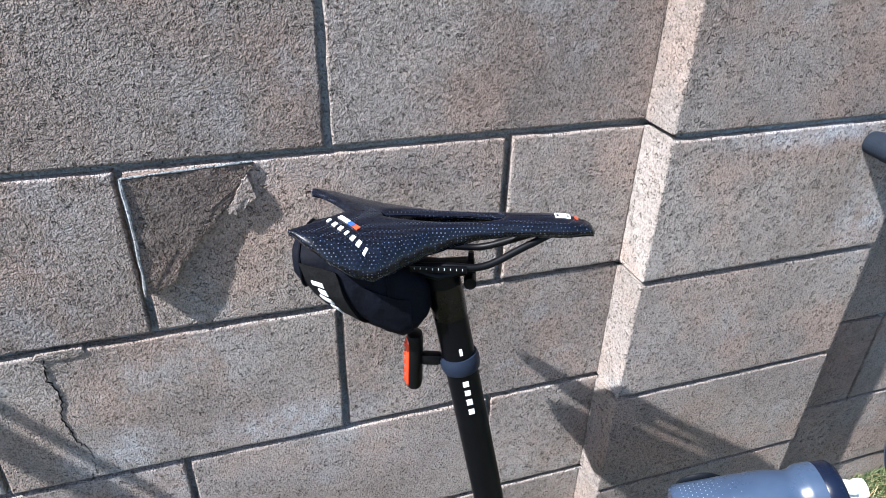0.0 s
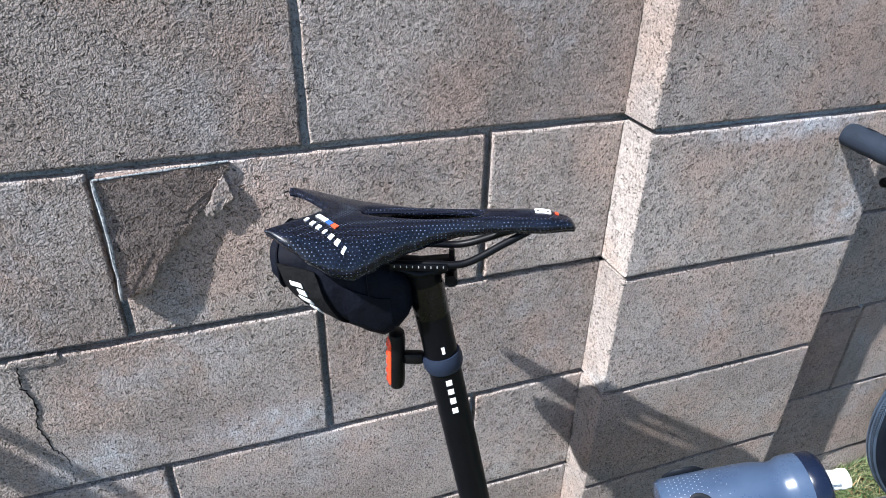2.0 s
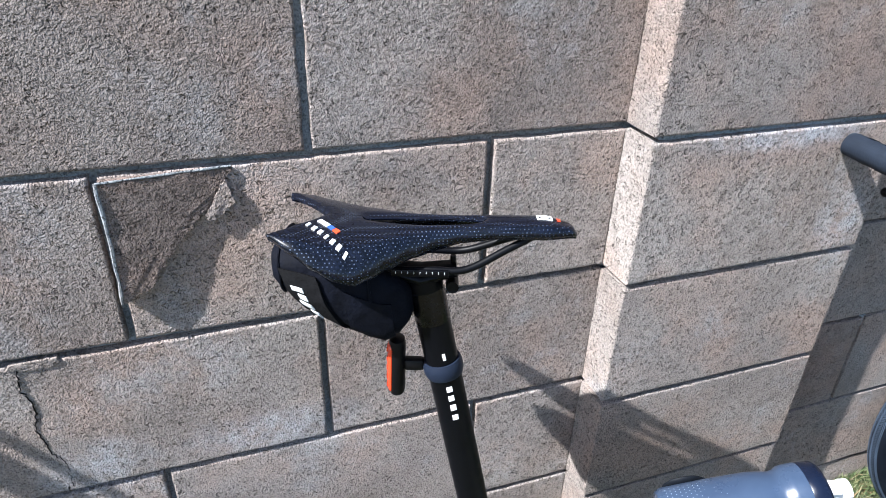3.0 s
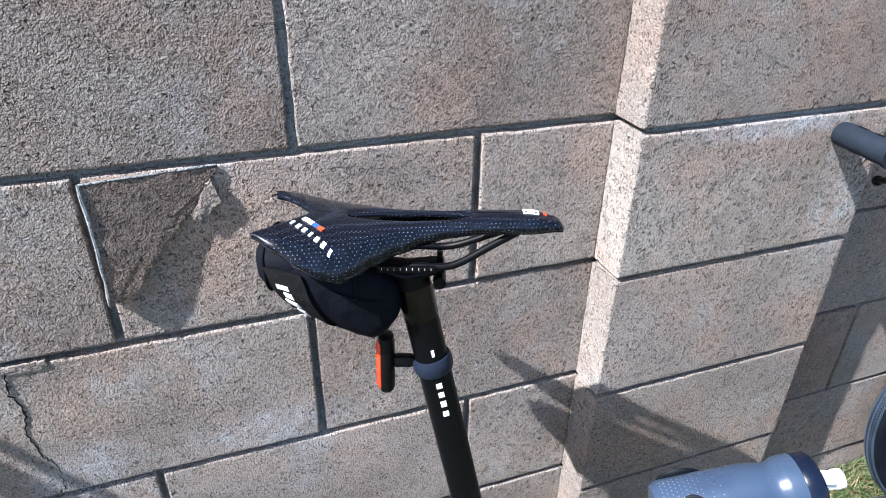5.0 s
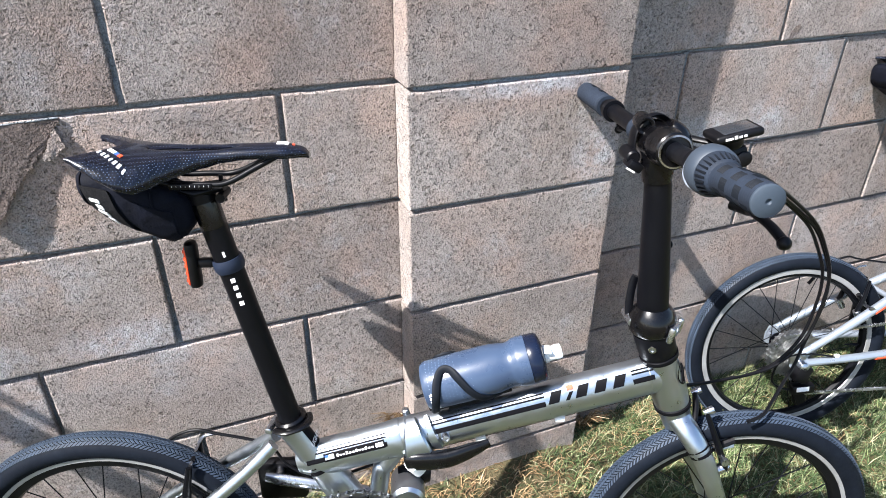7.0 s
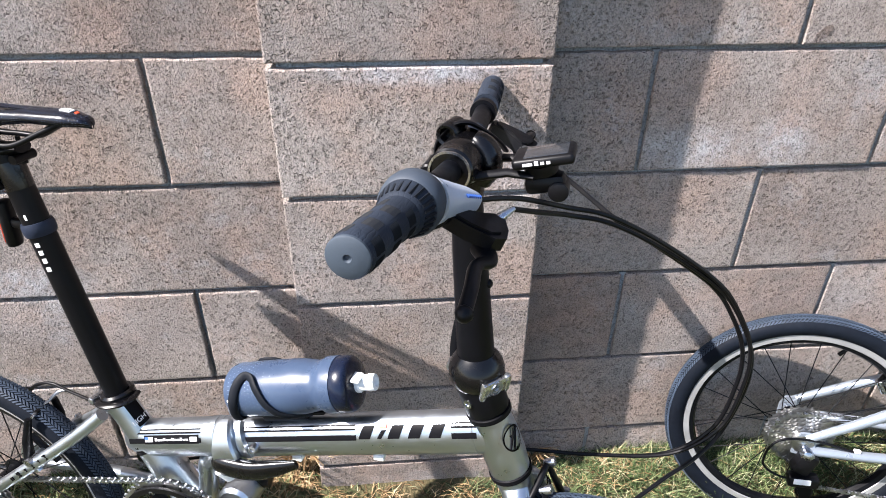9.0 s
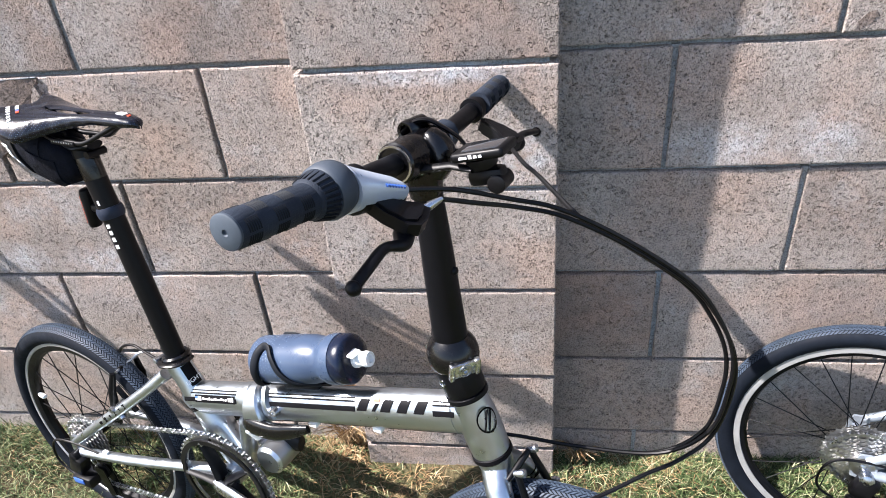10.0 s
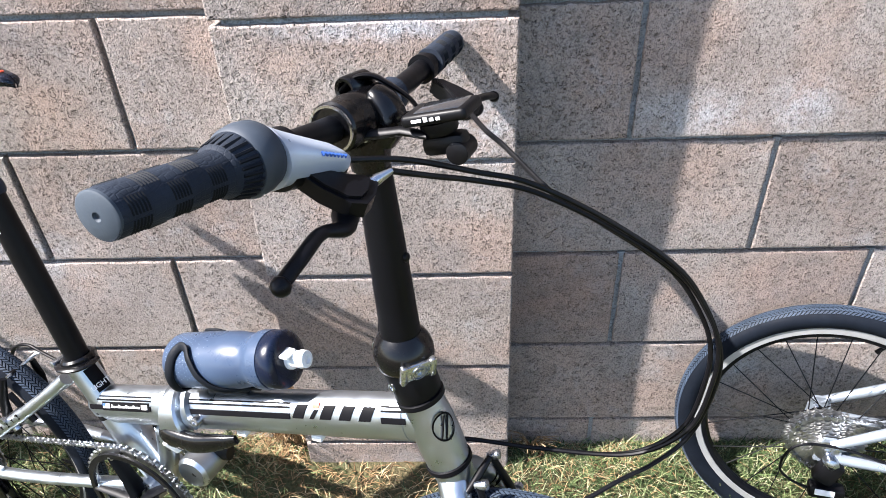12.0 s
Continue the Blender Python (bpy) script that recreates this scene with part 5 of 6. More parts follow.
FIRST = dict(rear=(-0.783, 0.160), front=(0.218, 0.165), radius=0.2445, bracket=(-0.393, 0.212), seat_lug=(-0.507, 0.389), clamp=(-0.4905, 0.422), post_top=(-0.572, 0.800),
             main_a=(-0.468, 0.343), hinge=(-0.322, 0.384), main_b=(0.047, 0.488), head_low=(0.092, 0.434), head_top=(0.056, 0.529), post_head=(0.013, 0.826),
             chainring=0.104, crank=-10, track=0.0055, sprockets=[0.056, 0.052, 0.047, 0.042, 0.037, 0.032, 0.027])
SECOND = dict(FIRST, rear=(-0.690, 0.200), bracket=(-0.285, 0.200), seat_lug=(-0.352, 0.428), clamp=(-0.366, 0.452), post_top=(-0.472, 0.832),
              main_a=(-0.335, 0.388), hinge=(-0.20, 0.424), main_b=(0.15, 0.482), head_low=(0.196, 0.424), head_top=(0.162, 0.530), post_head=(0.12, 0.812), front=(0.313, 0.150),
              chainring=0.100, crank=-30, track=0.0105, sprockets=[0.066, 0.061, 0.055, 0.049, 0.043, 0.037, 0.031, 0.025])

bike = thing("folding_bicycle", BIKE, "silver folding bicycle with black stripes leaning on the wall", "bicycle", "folding bicycles by the wall")
rear_end(bike, FIRST, SILVER, PRINT)
top = front_end(bike, FIRST, SILVER, PRINT)
post = seatpost(bike, FIRST)
saddle(bike)
def post_marks(g, post, shift):
    """The maker's word down a seatpost, as plain bars."""
    a, b = Vector((g["clamp"][0], 0, g["clamp"][1])), Vector((g["post_top"][0], 0, g["post_top"][1]))
    for s, wide in ((0.214, 0.008), (0.226, 0.009), (0.238, 0.008), (0.249, 0.008), (0.287, 0.010)):
        part("white_mark", wrap(a, b, 0.0168, 0.0168, s + shift, s + shift + wide * 0.75, -20, 0 if wide < 0.01 else -10, 0, 0.0006), WHITE, post)


post_marks(FIRST, post, 0.0)
middle = Vector((0.010, 0, 0.846))
right_start, left_start, gear_start = handlebar(bike, middle)
# the cable loop in front of the bar
loop_pts = [(0.120, -0.005, 0.808), (0.165, 0.020, 0.793), (0.230, 0.055, 0.752), (0.300, 0.085, 0.698), (0.335, 0.097, 0.652), (0.357, 0.100, 0.605), (0.361, 0.100, 0.552), (0.348, 0.100, 0.478), (0.292, 0.088, 0.430), (0.190, 0.070, 0.419), (0.115, 0.045, 0.431), (0.080, 0.030, 0.437), (0.040, 0.012, 0.442)]
for k, (start, shift) in enumerate(((gear_start, (0, 0, 0)), (right_start, (0.004, 0.004, -0.010)))):
    pts = [start, along(start, loop_pts[0], 0.45) + Vector((0, 0, 0.006 - 0.01 * k))] + [Vector(q) + Vector(shift) for q in loop_pts]
    if k == 1:
        pts = pts[:10] + [(0.320, 0.070, 0.446), (0.285, 0.035, 0.440), (0.250, 0.000, 0.430), (0.225, -0.024, 0.426), (0.197, -0.034, 0.422)]
    part("cable_housing", Shape().tube(spline(pts, 7), 0.0027, 8), BLACK_PLASTIC, bike, "black cable housing in a wide loop")
pts = [left_start, left_start + Vector((0.03, -0.03, -0.01)), (0.120, 0.085, 0.800), (0.180, 0.050, 0.772)] + [Vector(q) + Vector((-0.007, 0.005, -0.006)) for q in loop_pts[2:]]
part("cable_housing", Shape().tube(spline(pts, 7), 0.0027, 8), BLACK_PLASTIC, bike, "black cable housing in a wide loop")

other = thing("folding_bicycle", OTHER, "pale grey folding bicycle with orange accents leaning on the wall", "bicycle", "folding bicycles by the wall")
rear_end(other, SECOND, GREY_PAINT, ORANGE)
front_end(other, SECOND, GREY_PAINT, ORANGE)
post2 = seatpost(other, SECOND)
post_marks(SECOND, post2, -0.012)
saddle(other, SECOND["post_top"][0] - FIRST["post_top"][0], SECOND["post_top"][1] - FIRST["post_top"][1])
handlebar(other, Vector((0.116, 0, 0.832)))


# ---- things carried by the bicycles ----
def light(name_m, g, dz, label):
    a_, b_ = Vector((g["clamp"][0], 0, g["clamp"][1])), Vector((g["post_top"][0], 0, g["post_top"][1]))
    d_ = (b_ - a_).normalized()
    c_ = a_ + d_ * dz
    ob = thing("tail_light", name_m, label, "bicycle light", "tail lights")
    part("strap", Shape().lathe(c_ - d_ * 0.008, d_, [(-0.003, 0.0170), (-0.003, 0.0188), (0.002, 0.0204), (0.010, 0.0204), (0.015, 0.0188), (0.015, 0.0170)], 28, False, True), STRAP, ob, "navy rubber strap")
    part("bracket", Shape().box(c_ + Vector((-0.029, 0, -0.001)), (0.022, 0.012, 0.013), None, 0.004), BLACK_PLASTIC, ob)
    body = [(q[0] * 0.0085, q[1] * 0.0115) for q in circle(1, 16)]
    bc = c_ + Vector((-0.046, 0, -0.003))
    rings = [[bc + Vector((x * f, y * f, z)) for x, y in body] for z, f in ((-0.033, 0.6), (-0.031, 0.9), (-0.026, 1), (0.026, 1), (0.031, 0.9), (0.033, 0.6))]
    part("case", Shape().grid(rings), BLACK_PLASTIC, ob)
    lens = [[bc + Vector((-0.0056 + x * 0.5 * f, y * 0.84 * f, z)) for x, y in body] for z, f in ((-0.030, 0.5), (-0.028, 0.85), (-0.024, 1), (0.022, 1), (0.026, 0.85), (0.028, 0.5))]
    part("lens", Shape().grid(lens), RED, ob, "ribbed red lens")
    for i in range(5):
        z = -0.022 + 0.0105 * i
        part("lens_rib", Shape().box(bc + Vector((-0.0097, 0, z)), (0.0012, 0.010, 0.004)), RED, ob)
    return ob


light(BIKE, FIRST, 0.2735, "slim black bicycle light with red lens strapped to seatpost")
light(OTHER, SECOND, 0.262, "slim red bicycle light strapped to black seatpost")


def saddle_bag(m, off, seed, label, marks):
    """A soft wedge bag under a saddle, with a strap round it."""
    ob = thing("saddle_bag", m, label, "saddle bag", "saddle bags")
    side = [(-0.709, 0.802, 0.820, 0.022), (-0.706, 0.796, 0.829, 0.032), (-0.698, 0.788, 0.834, 0.039), (-0.680, 0.775, 0.838, 0.044), (-0.655, 0.760, 0.836, 0.045), (-0.630, 0.745, 0.826, 0.042), (-0.610, 0.737, 0.815, 0.037), (-0.597, 0.740, 0.806, 0.030), (-0.587, 0.751, 0.796, 0.021), (-0.581, 0.763, 0.785, 0.010)]

    def ring(x, lo, hi, w, grow=0.0, q0=0.0, q1=2 * math.pi, k=36):
        """A rounded box section, from the wall side round by the top and the near side to the bottom."""
        out, z, h = [], (lo + hi) / 2, (hi - lo) / 2
        for j in range(k):
            q = q0 + (q1 - q0) * j / (k if q1 - q0 > 6 else k - 1)
            cq, sq = math.cos(q), math.sin(q)
            px, pz = boxy(cq, 0.62), boxy(sq, 0.62)
            f = 1 + 0.05 * noise.noise(Vector((x * 42 + seed, cq * 1.7, sq * 1.7))) + 0.025 * noise.noise(Vector((x * 120 + seed, cq * 4, sq * 4)))
            out.append(Vector((x - 0.10 * pz * h, px * (w * f + grow), z + pz * (h * f + grow))) + off)
        return out
    pts = []
    for p, q in zip(side, side[1:]):
        for k in range(4):
            pts.append([u + (v - u) * k / 4 for u, v in zip(p, q)])
    pts.append(list(side[-1]))
    part("pouch", Shape().grid([ring(*p) for p in pts]), CLOTH, ob, "soft black nylon pouch")

    def skin(x, grow, q0, q1, k=14):
        for p_, q_ in zip(pts, pts[1:]):
            if p_[0] <= x <= q_[0]:
                t_ = (x - p_[0]) / (q_[0] - p_[0])
                return ring(*[u + (v - u) * t_ for u, v in zip(p_, q_)], grow, q0, q1, k)

    low, near = radians(243), radians(170)

    def patch(name, x0, x1, a0, a1, proud, mat, label="", n=8, slant=0.0):
        """A flap of cloth lying on the pouch between two stations and two angles."""
        rows = []
        for i in range(n + 1):
            x = x0 + (x1 - x0) * i / n
            way = [x + slant * ((a0 + (a1 - a0) * j / 13 - near) / (low - near) - 0.5) for j in range(14)]
            rows.append([skin(w, proud, a0, a1)[j] for j, w in enumerate(way)] + [skin(w, -0.001, a0, a1)[j] for j, w in enumerate(way)][::-1])
        return part(name, Shape().grid(rows), mat, ob, label)
    patch("strap", -0.686, -0.652, near, low, 0.0035, WEBBING, "black hook strap with white marks", slant=0.024)
    patch("flap", -0.640, -0.600, near + 0.10, low, 0.0022, CLOTH, "smooth black cloth flap")
    for i in range(marks):
        a0, a1 = (math.pi + math.asin((0.08 + 0.20 * i + e) ** (1 / 0.62)) for e in (0.0, 0.11))
        patch("white_mark", -0.679 + 0.003 * (i % 2), -0.669, a0, a1, 0.0048, CLEAR_WHITE, n=2, slant=0.024)
    for x in (-0.698, -0.618):
        part("piping", Shape().tube(skin(x, 0.0008, 0.0, 2 * math.pi, 36), 0.0014, 6, loop=True), CLOTH, ob)
    part("rail_strap", Shape().tube([Vector((-0.66, -0.024, 0.812)) + off, Vector((-0.655, 0.0, 0.836)) + off, Vector((-0.66, 0.024, 0.812)) + off], 0.007, 8, flat=0.3), WEBBING, ob)
    return ob


saddle_bag(BIKE, Vector((0.003, 0, -0.007)), 1.0, "black nylon saddle bag strapped beneath the carbon saddle", marks=4)
saddle_bag(OTHER, Vector((0.1, 0, 0.032)), 9.0, "black nylon saddle bag hanging beneath the second saddle", marks=0)


def bottle():
    p, q = Vector((-0.290, 0.0, 0.477)), Vector((-0.113, 0.0, 0.5285))
    d = (q - p).normalized()
    ob = thing("water_bottle", BIKE, "smoky blue squeeze bottle lying in a black cage", "water bottle")
    n = (q - p).length
    body = part("body", Shape().lathe(p, d, [(0.0, 0.026), (0.002, 0.033), (0.008, 0.0362), (0.06, 0.0370), (0.092, 0.0368), (0.108, 0.0362), (0.122, 0.0340), (0.130, 0.0325), (0.137, 0.0335), (0.142, 0.0362), (0.147, 0.0370), (0.160, 0.0370)], 40), BOTTLE, ob, "cloudy blue-grey plastic with white dots")
    part("cap", Shape().lathe(p + d * 0.160, d, [(0, 0.0360), (0.001, 0.0366), (0.016, 0.0360), (0.020, 0.033), (0.022, 0.026), (0.024, 0.012)], 40), NAVY, ob, "navy screw cap")
    part("spout", Shape().lathe(p + d * 0.180, d, [(0, 0.0125), (0.008, 0.0125), (0.010, 0.0105), (0.018, 0.0105), (0.021, 0.0115), (0.029, 0.0105), (0.030, 0.006), (0.026, 0.005)], 24), CLEAR_WHITE, ob, "milky white drinking spout")
    part("lock_tab", Shape().box(p + d * 0.185 + Vector((0.0, -0.006, 0.013)), (0.012, 0.020, 0.004), None, 0.0015), CLEAR_WHITE, ob)
    side = Vector((0, 1, 0))
    up = side.cross(d).normalized() * -1
    if up.z < 0:
        up = -up
    dot = Shape().lathe((0, 0, 0), (0, 0, 1), [(-0.0003, 0.00045), (0.0003, 0.0004)], 6).mesh("dot", PALE_BLUE)
    for i in range(13):
        for j in range(15):
            s_, a_ = 0.012 + 0.0052 * i, radians(-6 + 8.2 * (j + 0.5 * (i % 2)))
            if i > 7 and (i + 2 * j) % 3 == 0 or i > 10 and j % 2:
                continue
            nrm = -side * math.cos(a_) + up * math.sin(a_)
            o = new("dot", dot)
            o.parent = body
            o.matrix_local = Matrix.Translation(p + d * s_ + nrm * (0.0366 if s_ > 0.02 else 0.0364)) @ nrm.to_track_quat("Z", "Y").to_matrix().to_4x4()
    for i in range(5):
        a_ = radians(-24 + 9 * i)
        nrm = -side * math.cos(a_) + up * math.sin(a_)
        part("white_mark", Shape().box(p + d * 0.013 + nrm * 0.0364, (0.008, 0.0016, 0.0032), Matrix.Rotation(-math.atan2(d.z, d.x), 3, "Y")), WHITE, ob)
    cage = thing("bottle_cage", BIKE, "black plastic cage on the main tube holding the bottle", "bottle cage")
    for sg in (-1, 1):
        r = 0.0395
        def at(s_, deg):
            a_ = radians(deg)
            return p + d * s_ + (side * sg * math.cos(a_) + up * math.sin(a_)) * r
        arm = spline([at(0.006, -86), at(0.010, -40), at(0.018, 5), at(0.026, 40 if sg < 0 else 26), at(0.036, 60 if sg < 0 else 32), at(0.047, 56 if sg < 0 else 30), at(0.056, 34 if sg < 0 else 20), at(0.068, 0), at(0.084, -36), at(0.108, -74)], 6)
        part("arm", Shape().tube(arm, 0.0062, 12, flat=0.45, lift=tuple(d)), GRIP_DARK, cage)
    part("spine", Shape().box(p + d * 0.062 - up * 0.0405, (0.125, 0.018, 0.005), Matrix.Rotation(-math.atan2(d.z, d.x), 3, "Y"), 0.002), BLACK_PLASTIC, cage)
    part("foot", Shape().box(p + d * 0.0 - up * 0.026, (0.006, 0.020, 0.028), Matrix.Rotation(-math.atan2(d.z, d.x), 3, "Y"), 0.002), BLACK_PLASTIC, cage)
    part("tube_mount", Shape().box(p + d * 0.06 - up * 0.047, (0.07, 0.012, 0.010), Matrix.Rotation(-math.atan2(d.z, d.x), 3, "Y"), 0.002), BLACK_PLASTIC, cage)


bottle()


def computer():
    ob = thing("cycling_computer", BIKE, "black cycling computer on an out-front handlebar mount", "bike computer")
    c_ = Vector((0.092, -0.019, 0.864))
    m = Matrix.Rotation(radians(-14), 3, "Y")
    part("case", Shape().box(c_ + m @ Vector((0.001, 0, 0)), (0.059, 0.044, 0.0105), m, 0.004, 3), BLACK_PLASTIC, ob)
    part("screen", Shape().box(c_ + m @ Vector((0.004, 0, 0.0048)), (0.042, 0.034, 0.0022), m, 0.001), DARK_GLASS, ob, "dark glass screen")
    part("base", Shape().lathe(c_ + m @ Vector((-0.004, 0, -0.018)), m @ Vector((0, 0, 1)), [(0, 0.014), (0.004, 0.0165), (0.011, 0.0165)], 24), BLACK_PLASTIC, ob)
    for i, (wide, tall) in enumerate(((0.0062, 0.0036), (0.0042, 0.0036), (0.0042, 0.0054), (0.0042, 0.0036), (0.0042, 0.0036))):
        part("logo_bar", Shape().box(c_ + m @ Vector((-0.016 + 0.0056 * i + 0.001 * (i == 0), -0.0221, 0.0005 * (i == 2))), (wide * 0.85, 0.0012, tall * 0.72), m), WHITE, ob)
    for y in (-0.034, 0.022):
        part("mount_arm", Shape().tube([Vector((0.026, y, 0.840)), Vector((0.060, y * 0.8, 0.846)), c_ + Vector((-0.006, y * 0.35, -0.018))], [0.0065, 0.006, 0.005], 10, flat=0.7), BLACK_PLASTIC, ob)
    part("mount_clamp", Shape().lathe(Vector((0.010, -0.046, 0.847)), (0, 1, 0), [(0, 0.0128), (0, 0.0185), (0.008, 0.0185), (0.008, 0.0128)], 24, False, True), BLACK_PLASTIC, ob)
    lamp = thing("front_light", BIKE, "small black front light hung below the bike computer", "bicycle light")
    lc = c_ + Vector((0.004, 0.004, -0.028))
    part("case", Shape().box(lc, (0.04, 0.022, 0.018), m, 0.006), BLACK_PLASTIC, lamp)
    part("strap", Shape().lathe(lc + Vector((0.014, -0.014, -0.004)), (0, 1, 0), [(0, 0.008), (0.001, 0.010), (0.027, 0.010), (0.028, 0.008)], 16), BLACK_PLASTIC, lamp)


computer()


# ---- grass ----
def scatter(name, mat, count, density, length, width, flat, seed, label, xr=(-1.9, 3.3), yr=(-2.2, -0.005)):
    """Many bent blades on the ground as one mesh; density thins them by place."""
    rng = np.random.default_rng(seed)
    x = rng.uniform(*xr, count)
    y = yr[1] - (yr[1] - yr[0]) * rng.uniform(0, 1, count) ** 1.6
    fade = np.clip((y - yr[0]) / 0.7, 0, 1) * np.clip((x - xr[0]) / 0.5, 0, 1) * np.clip((xr[1] - x) / 0.5, 0, 1)
    keep = rng.uniform(0, 1, count) < fade * np.array([density(p, q) for p, q in zip(x, y)])
    inside = (x > -0.012) & (x < PILASTER + 0.012) & (y > -PROUD - 0.01)
    x, y = x[keep & ~inside], y[keep & ~inside]
    n = len(x)
    z = np.array([ground_height(p, q) for p, q in zip(x, y)])
    turn = rng.uniform(0, 2 * math.pi, n)
    ln = length * rng.uniform(0.45, 1.35, n)
    lie = np.clip(rng.normal(flat, 0.28, n), 0.05, 1.5)
    w = width * rng.uniform(0.6, 1.3, n)
    dx, dy = np.cos(turn), np.sin(turn)
    verts = np.zeros((n, 6, 3))
    px, py, pz = x.copy(), y.copy(), z - 0.004
    for k, (f, thin) in enumerate(((0.0, 1.0), (0.5, 0.85), (1.0, 0.2))):
        if k:
            bend = lie * (0.7 if k == 1 else 1.35)
            px, py, pz = px + dx * np.sin(bend) * ln / 2, py + dy * np.sin(bend) * ln / 2, pz + np.cos(bend) * ln / 2
            pz = np.maximum(pz, z + 0.002)
        py = np.minimum(py, -0.004)
        verts[:, 2 * k] = np.stack([px - dy * w * thin / 2, py + dx * w * thin / 2, pz], 1)
        verts[:, 2 * k + 1] = np.stack([px + dy * w * thin / 2, py - dx * w * thin / 2, pz], 1)
    base = np.arange(n)[:, None] * 6
    faces = np.concatenate([base + np.array([[0, 1, 3, 2]]), base + np.array([[2, 3, 5, 4]])], 1).reshape(-1, 4)
    me = bpy.data.meshes.new(name)
    me.vertices.add(n * 6)
    me.vertices.foreach_set("co", verts.reshape(-1))
    me.loops.add(faces.size)
    me.loops.foreach_set("vertex_index", faces.reshape(-1).astype(np.int32))
    me.polygons.add(len(faces))
    me.polygons.foreach_set("loop_start", np.arange(0, faces.size, 4, dtype=np.int32))
    me.update(calc_edges=True)
    me.materials.append(mat)
    me.shade_smooth()
    return tagged(new(name, me), label, "grass", kind="stuff")


def dryness(x, y):
    """1 where the turf has gone to straw, at the foot of the pilaster and in patches."""
    spot = math.exp(-((x - 0.1) / 0.26) ** 2 - ((y + 0.12) / 0.26) ** 2)
    edge = 0.35 * math.exp(-abs(y) / 0.05)
    return min(1.0, max(0.0, 1.25 * spot + edge + 0.55 * noise.noise(Vector((x * 4.2, y * 4.2, 7.0))) - 0.02))


scatter("lawn", LAWN, 330000, lambda x, y: 0.95 - 0.85 * dryness(x, y), 0.040, 0.0019, 0.95, 3, "patchy green lawn with bleached blades beside the wall")
scatter("dry_grass", STRAW, 150000, lambda x, y: 0.10 + 0.9 * dryness(x, y), 0.038, 0.0019, 1.2, 4, "matted dry straw at the foot of the wall")


def tuft(x, y, seed, tall=1.0, up=0.0):
    rng = random.Random(seed)
    s = Shape()
    for i in range(34):
        q = rng.uniform(0, 2 * math.pi)
        l = rng.uniform(0.03, 0.075) * tall
        d = Vector((math.cos(q), -abs(math.sin(q)), 0))
        p = Vector((x + rng.uniform(-0.012, 0.012), y + (rng.uniform(-0.010, 0) if not up else rng.uniform(-0.004, 0.008)), ground_height(x, y) + up))
        s.tube([p, p + d * l * 0.35 + Vector((0, 0, l * 0.8)), p + d * l * 0.9 + Vector((0, 0, l))], [0.0012, 0.0011, 0.0004], 4)
    return tagged(part("grass_tuft", s, STRAW), "dry straw tuft growing against the block wall", "grass tuft", "straw tufts")


for i, (x, y) in enumerate(((-0.035, -0.012), (-0.06, -0.008), (0.45, -0.012))):
    tuft(x, y, i, (1.6, 1.4, 1.0)[i])
# one has rooted higher up, in the corner between wall and pilaster
tuft(-0.014, -0.004, 7, 1.0, 0.135)


# ---- unseen poles leaning on the wall, added to cast its slanting shadow bands ----
def pole(top, foot, r, mat, label):
    a_, b_ = Vector(top), Vector(foot)
    return tagged(part("pole", Shape().tube([a_.lerp(b_, t) for t in (0, 0.02, 0.5, 0.98, 1)], [r * 0.8, r, r * 1.02, r, r * 0.85], 14), mat), label, "pole", "leaning poles")


pole((-1.182, -0.018, 1.100), (-1.357, -1.02, -0.17), 0.0165, GRIP, "unseen grey round pole added to cast a shadow band on the wall")
pole((-1.129, -0.008, 1.105), (-1.304, -1.02, -0.17), 0.0062, GRIP_DARK, "unseen thin dark rod added to cast a narrow shadow on the wall")


# ---- worn spots of the wall ----
def jag(points, amount, seed, fine=5):
    out = []
    for i, (a, b) in enumerate(zip(points, points[1:])):
        for k in range(fine):
            t = k / fine
            w = amount if k else 0.0
            out.append((a[0] + (b[0] - a[0]) * t + w * noise.noise(Vector((i * 3.3 + k, seed, 0.2))), a[1] + (b[1] - a[1]) * t + w * noise.noise(Vector((i * 3.3 + k, seed, 5.2)))))
    return out + [points[-1]]


def flake(name, edge, thick, label, mat=BLOCK):
    """A skin of a block that stands proud and slopes back; thick gives its height at a place."""
    cx, cz = sum(p[0] for p in edge) / len(edge), sum(p[1] for p in edge) / len(edge)
    rings = []
    for f in (1.0, 0.985, 0.7, 0.35):
        rings.append([(cx + (x - cx) * f, -thick(cx + (x - cx) * f, cz + (z - cz) * f) + (0.002 if f == 1.0 else 0.0) + 0.0008 * noise.noise(Vector((x * 60, z * 60, f))), cz + (z - cz) * f) for x, z in edge])
    base = [(x, 0.006, z) for x, z in edge]
    s = Shape().grid([base] + rings, closed=True, caps=True)
    return part(name, s, mat, wall, label, 18)


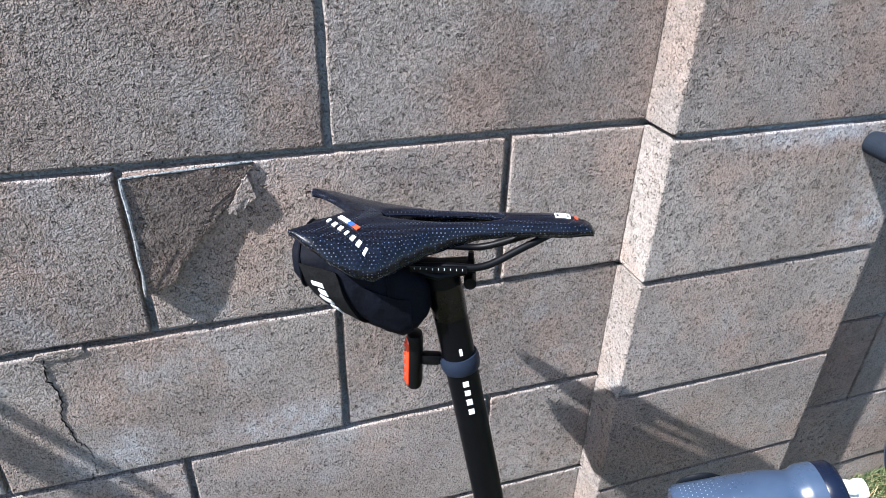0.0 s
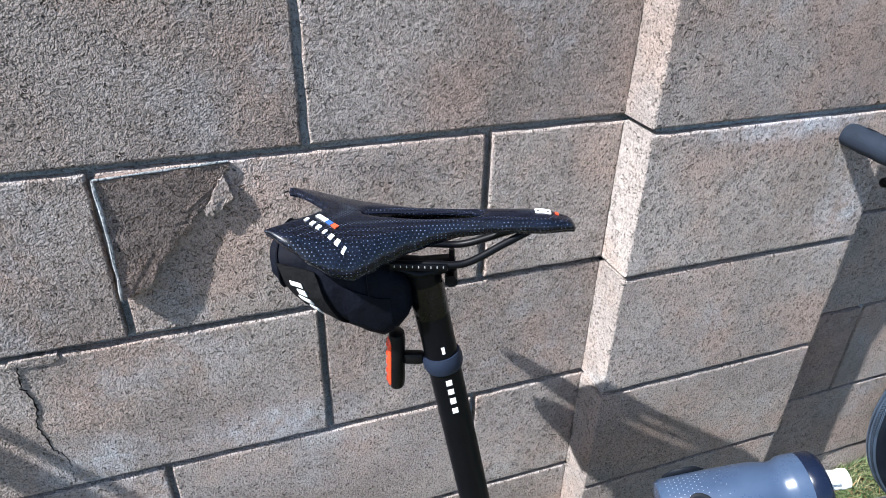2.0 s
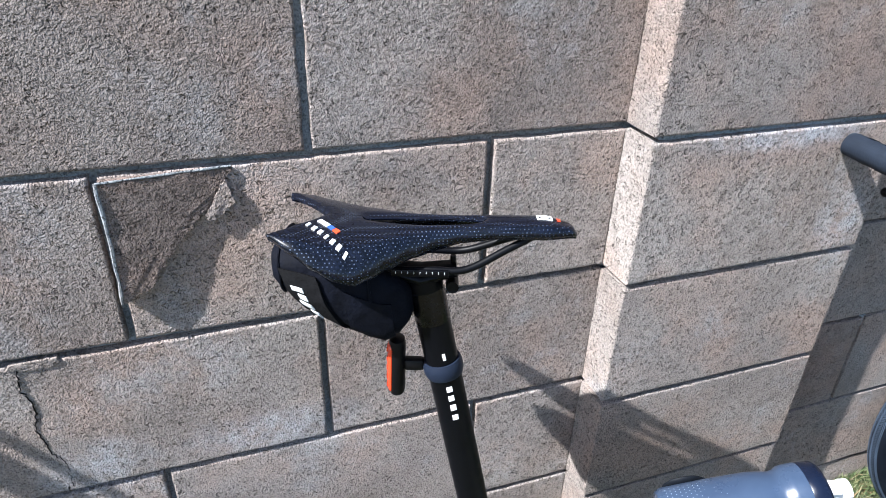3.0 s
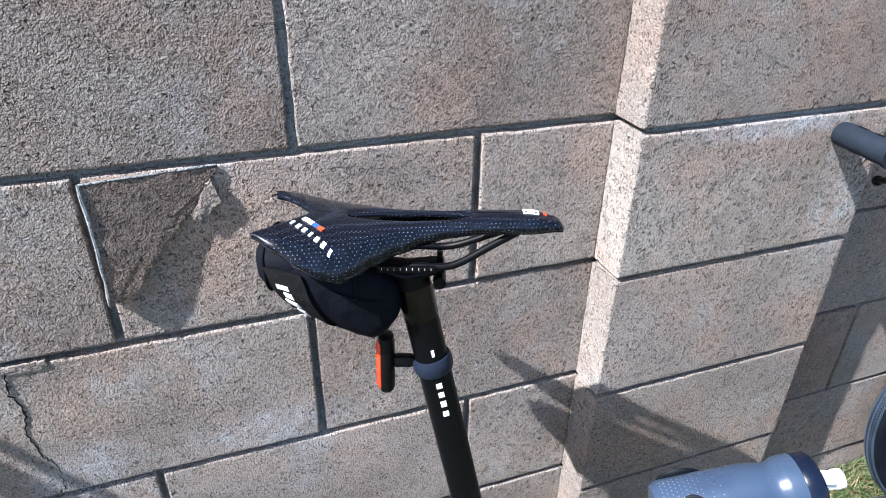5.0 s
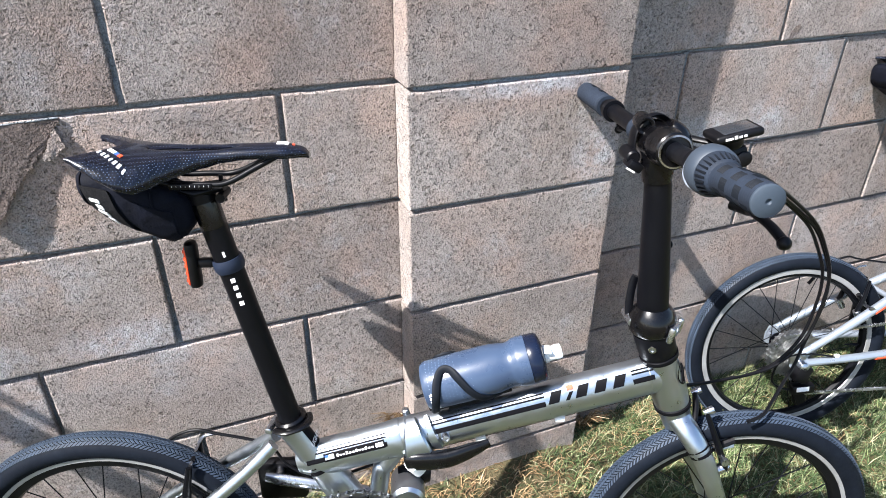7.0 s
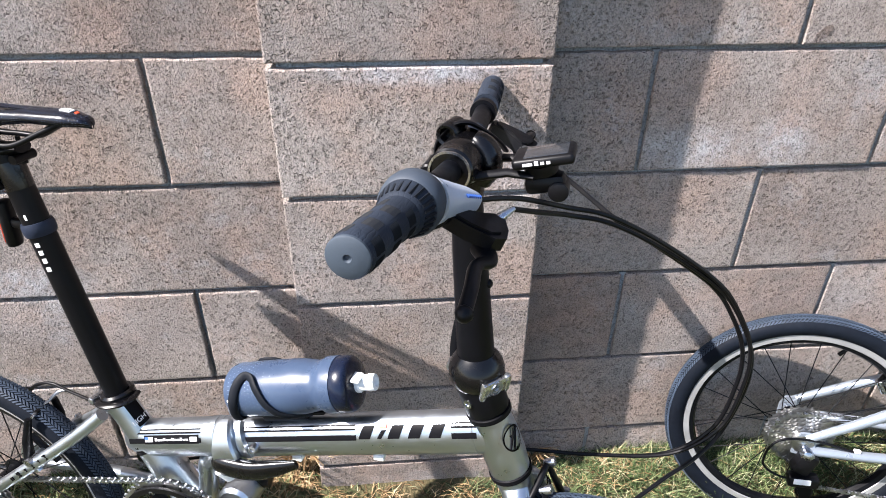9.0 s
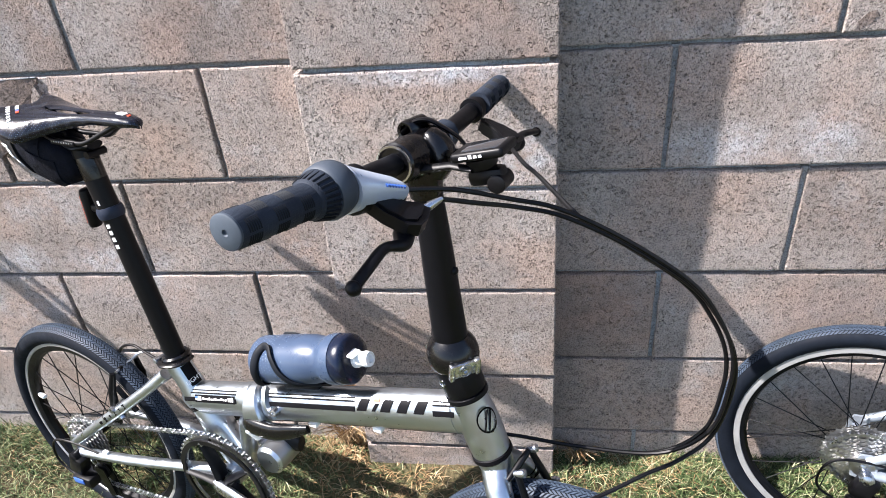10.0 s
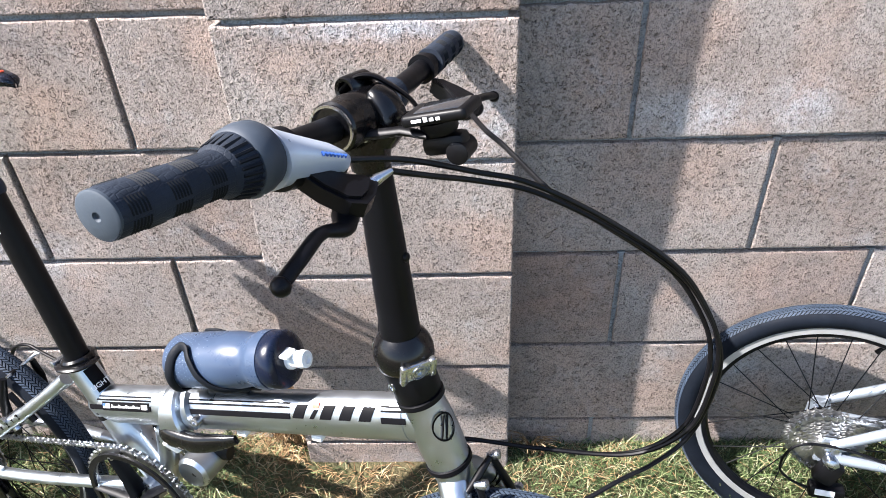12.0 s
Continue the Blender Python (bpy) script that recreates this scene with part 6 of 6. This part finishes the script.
left_top = jag([(-0.597, 0.706), (-0.594, 0.775), (-0.595, 0.8435)], 0.002, 1.0) + jag([(-0.595, 0.8435), (-0.53, 0.8442), (-0.470, 0.845)], 0.001, 2.0)[1:]
# mortar-coloured bead added to draw the sunlit left and top block edges
for run, r in ((left_top[:11], 0.0026), (left_top[10:], 0.0016)):
    part("mortar_bead", Shape().tube([(x - 0.001, -0.0005 - 0.088 * max(0.0, -0.475 - x), z + 0.001) for x, z in run], [r * (0.75 + 0.6 * noise.noise(Vector((i * 0.9, 3.3, r)))) for i in range(len(run))], 7), MORTAR, wall, "pale ragged mortar bead added along a sunlit block edge")
broken = jag([(-0.470, 0.845), (-0.482, 0.828), (-0.494, 0.808), (-0.508, 0.792), (-0.522, 0.778), (-0.540, 0.757), (-0.556, 0.741), (-0.565, 0.722), (-0.580, 0.715), (-0.597, 0.706)], 0.007, 3.0)[1:-1]
# the slope turns this skin from the sun; the tint darkens it further
flake("flake", left_top + broken, lambda x, z: 0.0014 + 0.085 * max(0.0, -0.475 - x), "broken skin of a block standing proud, tinted dark for its turned-away face", BROKEN)
chip = jag([(-0.478, 0.833), (-0.474, 0.818), (-0.471, 0.806), (-0.480, 0.800), (-0.489, 0.791), (-0.500, 0.789), (-0.503, 0.796), (-0.494, 0.806), (-0.489, 0.818), (-0.478, 0.833)], 0.003, 4.0)[:-1]
flake("chip", chip, lambda x, z: 0.0045 + 0.02 * (-0.48 - x), "pale loose chip of block")
crack = [(-0.716, 0.640), (-0.719, 0.611), (-0.713, 0.590), (-0.715, 0.572), (-0.720, 0.551), (-0.714, 0.530), (-0.713, 0.515), (-0.702, 0.495), (-0.700, 0.480), (-0.703, 0.455)]
line = jag(crack, 0.006, 6.0, 7)
part("crack", Shape().tube([(x, -0.0012, z) for x, z in line], [0.0007 + 0.0005 * noise.noise(Vector((i * 0.7, 0, 0))) for i in range(len(line))], 5), PRINT, wall, "thin dark crack")

sliver = jag([(-0.727, 0.6395), (-0.722, 0.645), (-0.700, 0.6455), (-0.676, 0.6465), (-0.674, 0.640), (-0.682, 0.636), (-0.698, 0.634), (-0.712, 0.636), (-0.727, 0.6395)], 0.002, 8.0)[:-1]
flake("chip", sliver, lambda x, z: 0.0014 + 0.06 * (z - 0.634), "pale chipped edge above a crack")
spot = jag([(0.808, 0.856), (0.811, 0.868), (0.820, 0.879), (0.832, 0.884), (0.836, 0.878), (0.830, 0.868), (0.820, 0.858), (0.808, 0.856)], 0.004, 9.0)[:-1]
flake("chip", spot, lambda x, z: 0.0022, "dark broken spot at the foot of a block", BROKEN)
lay_wall()
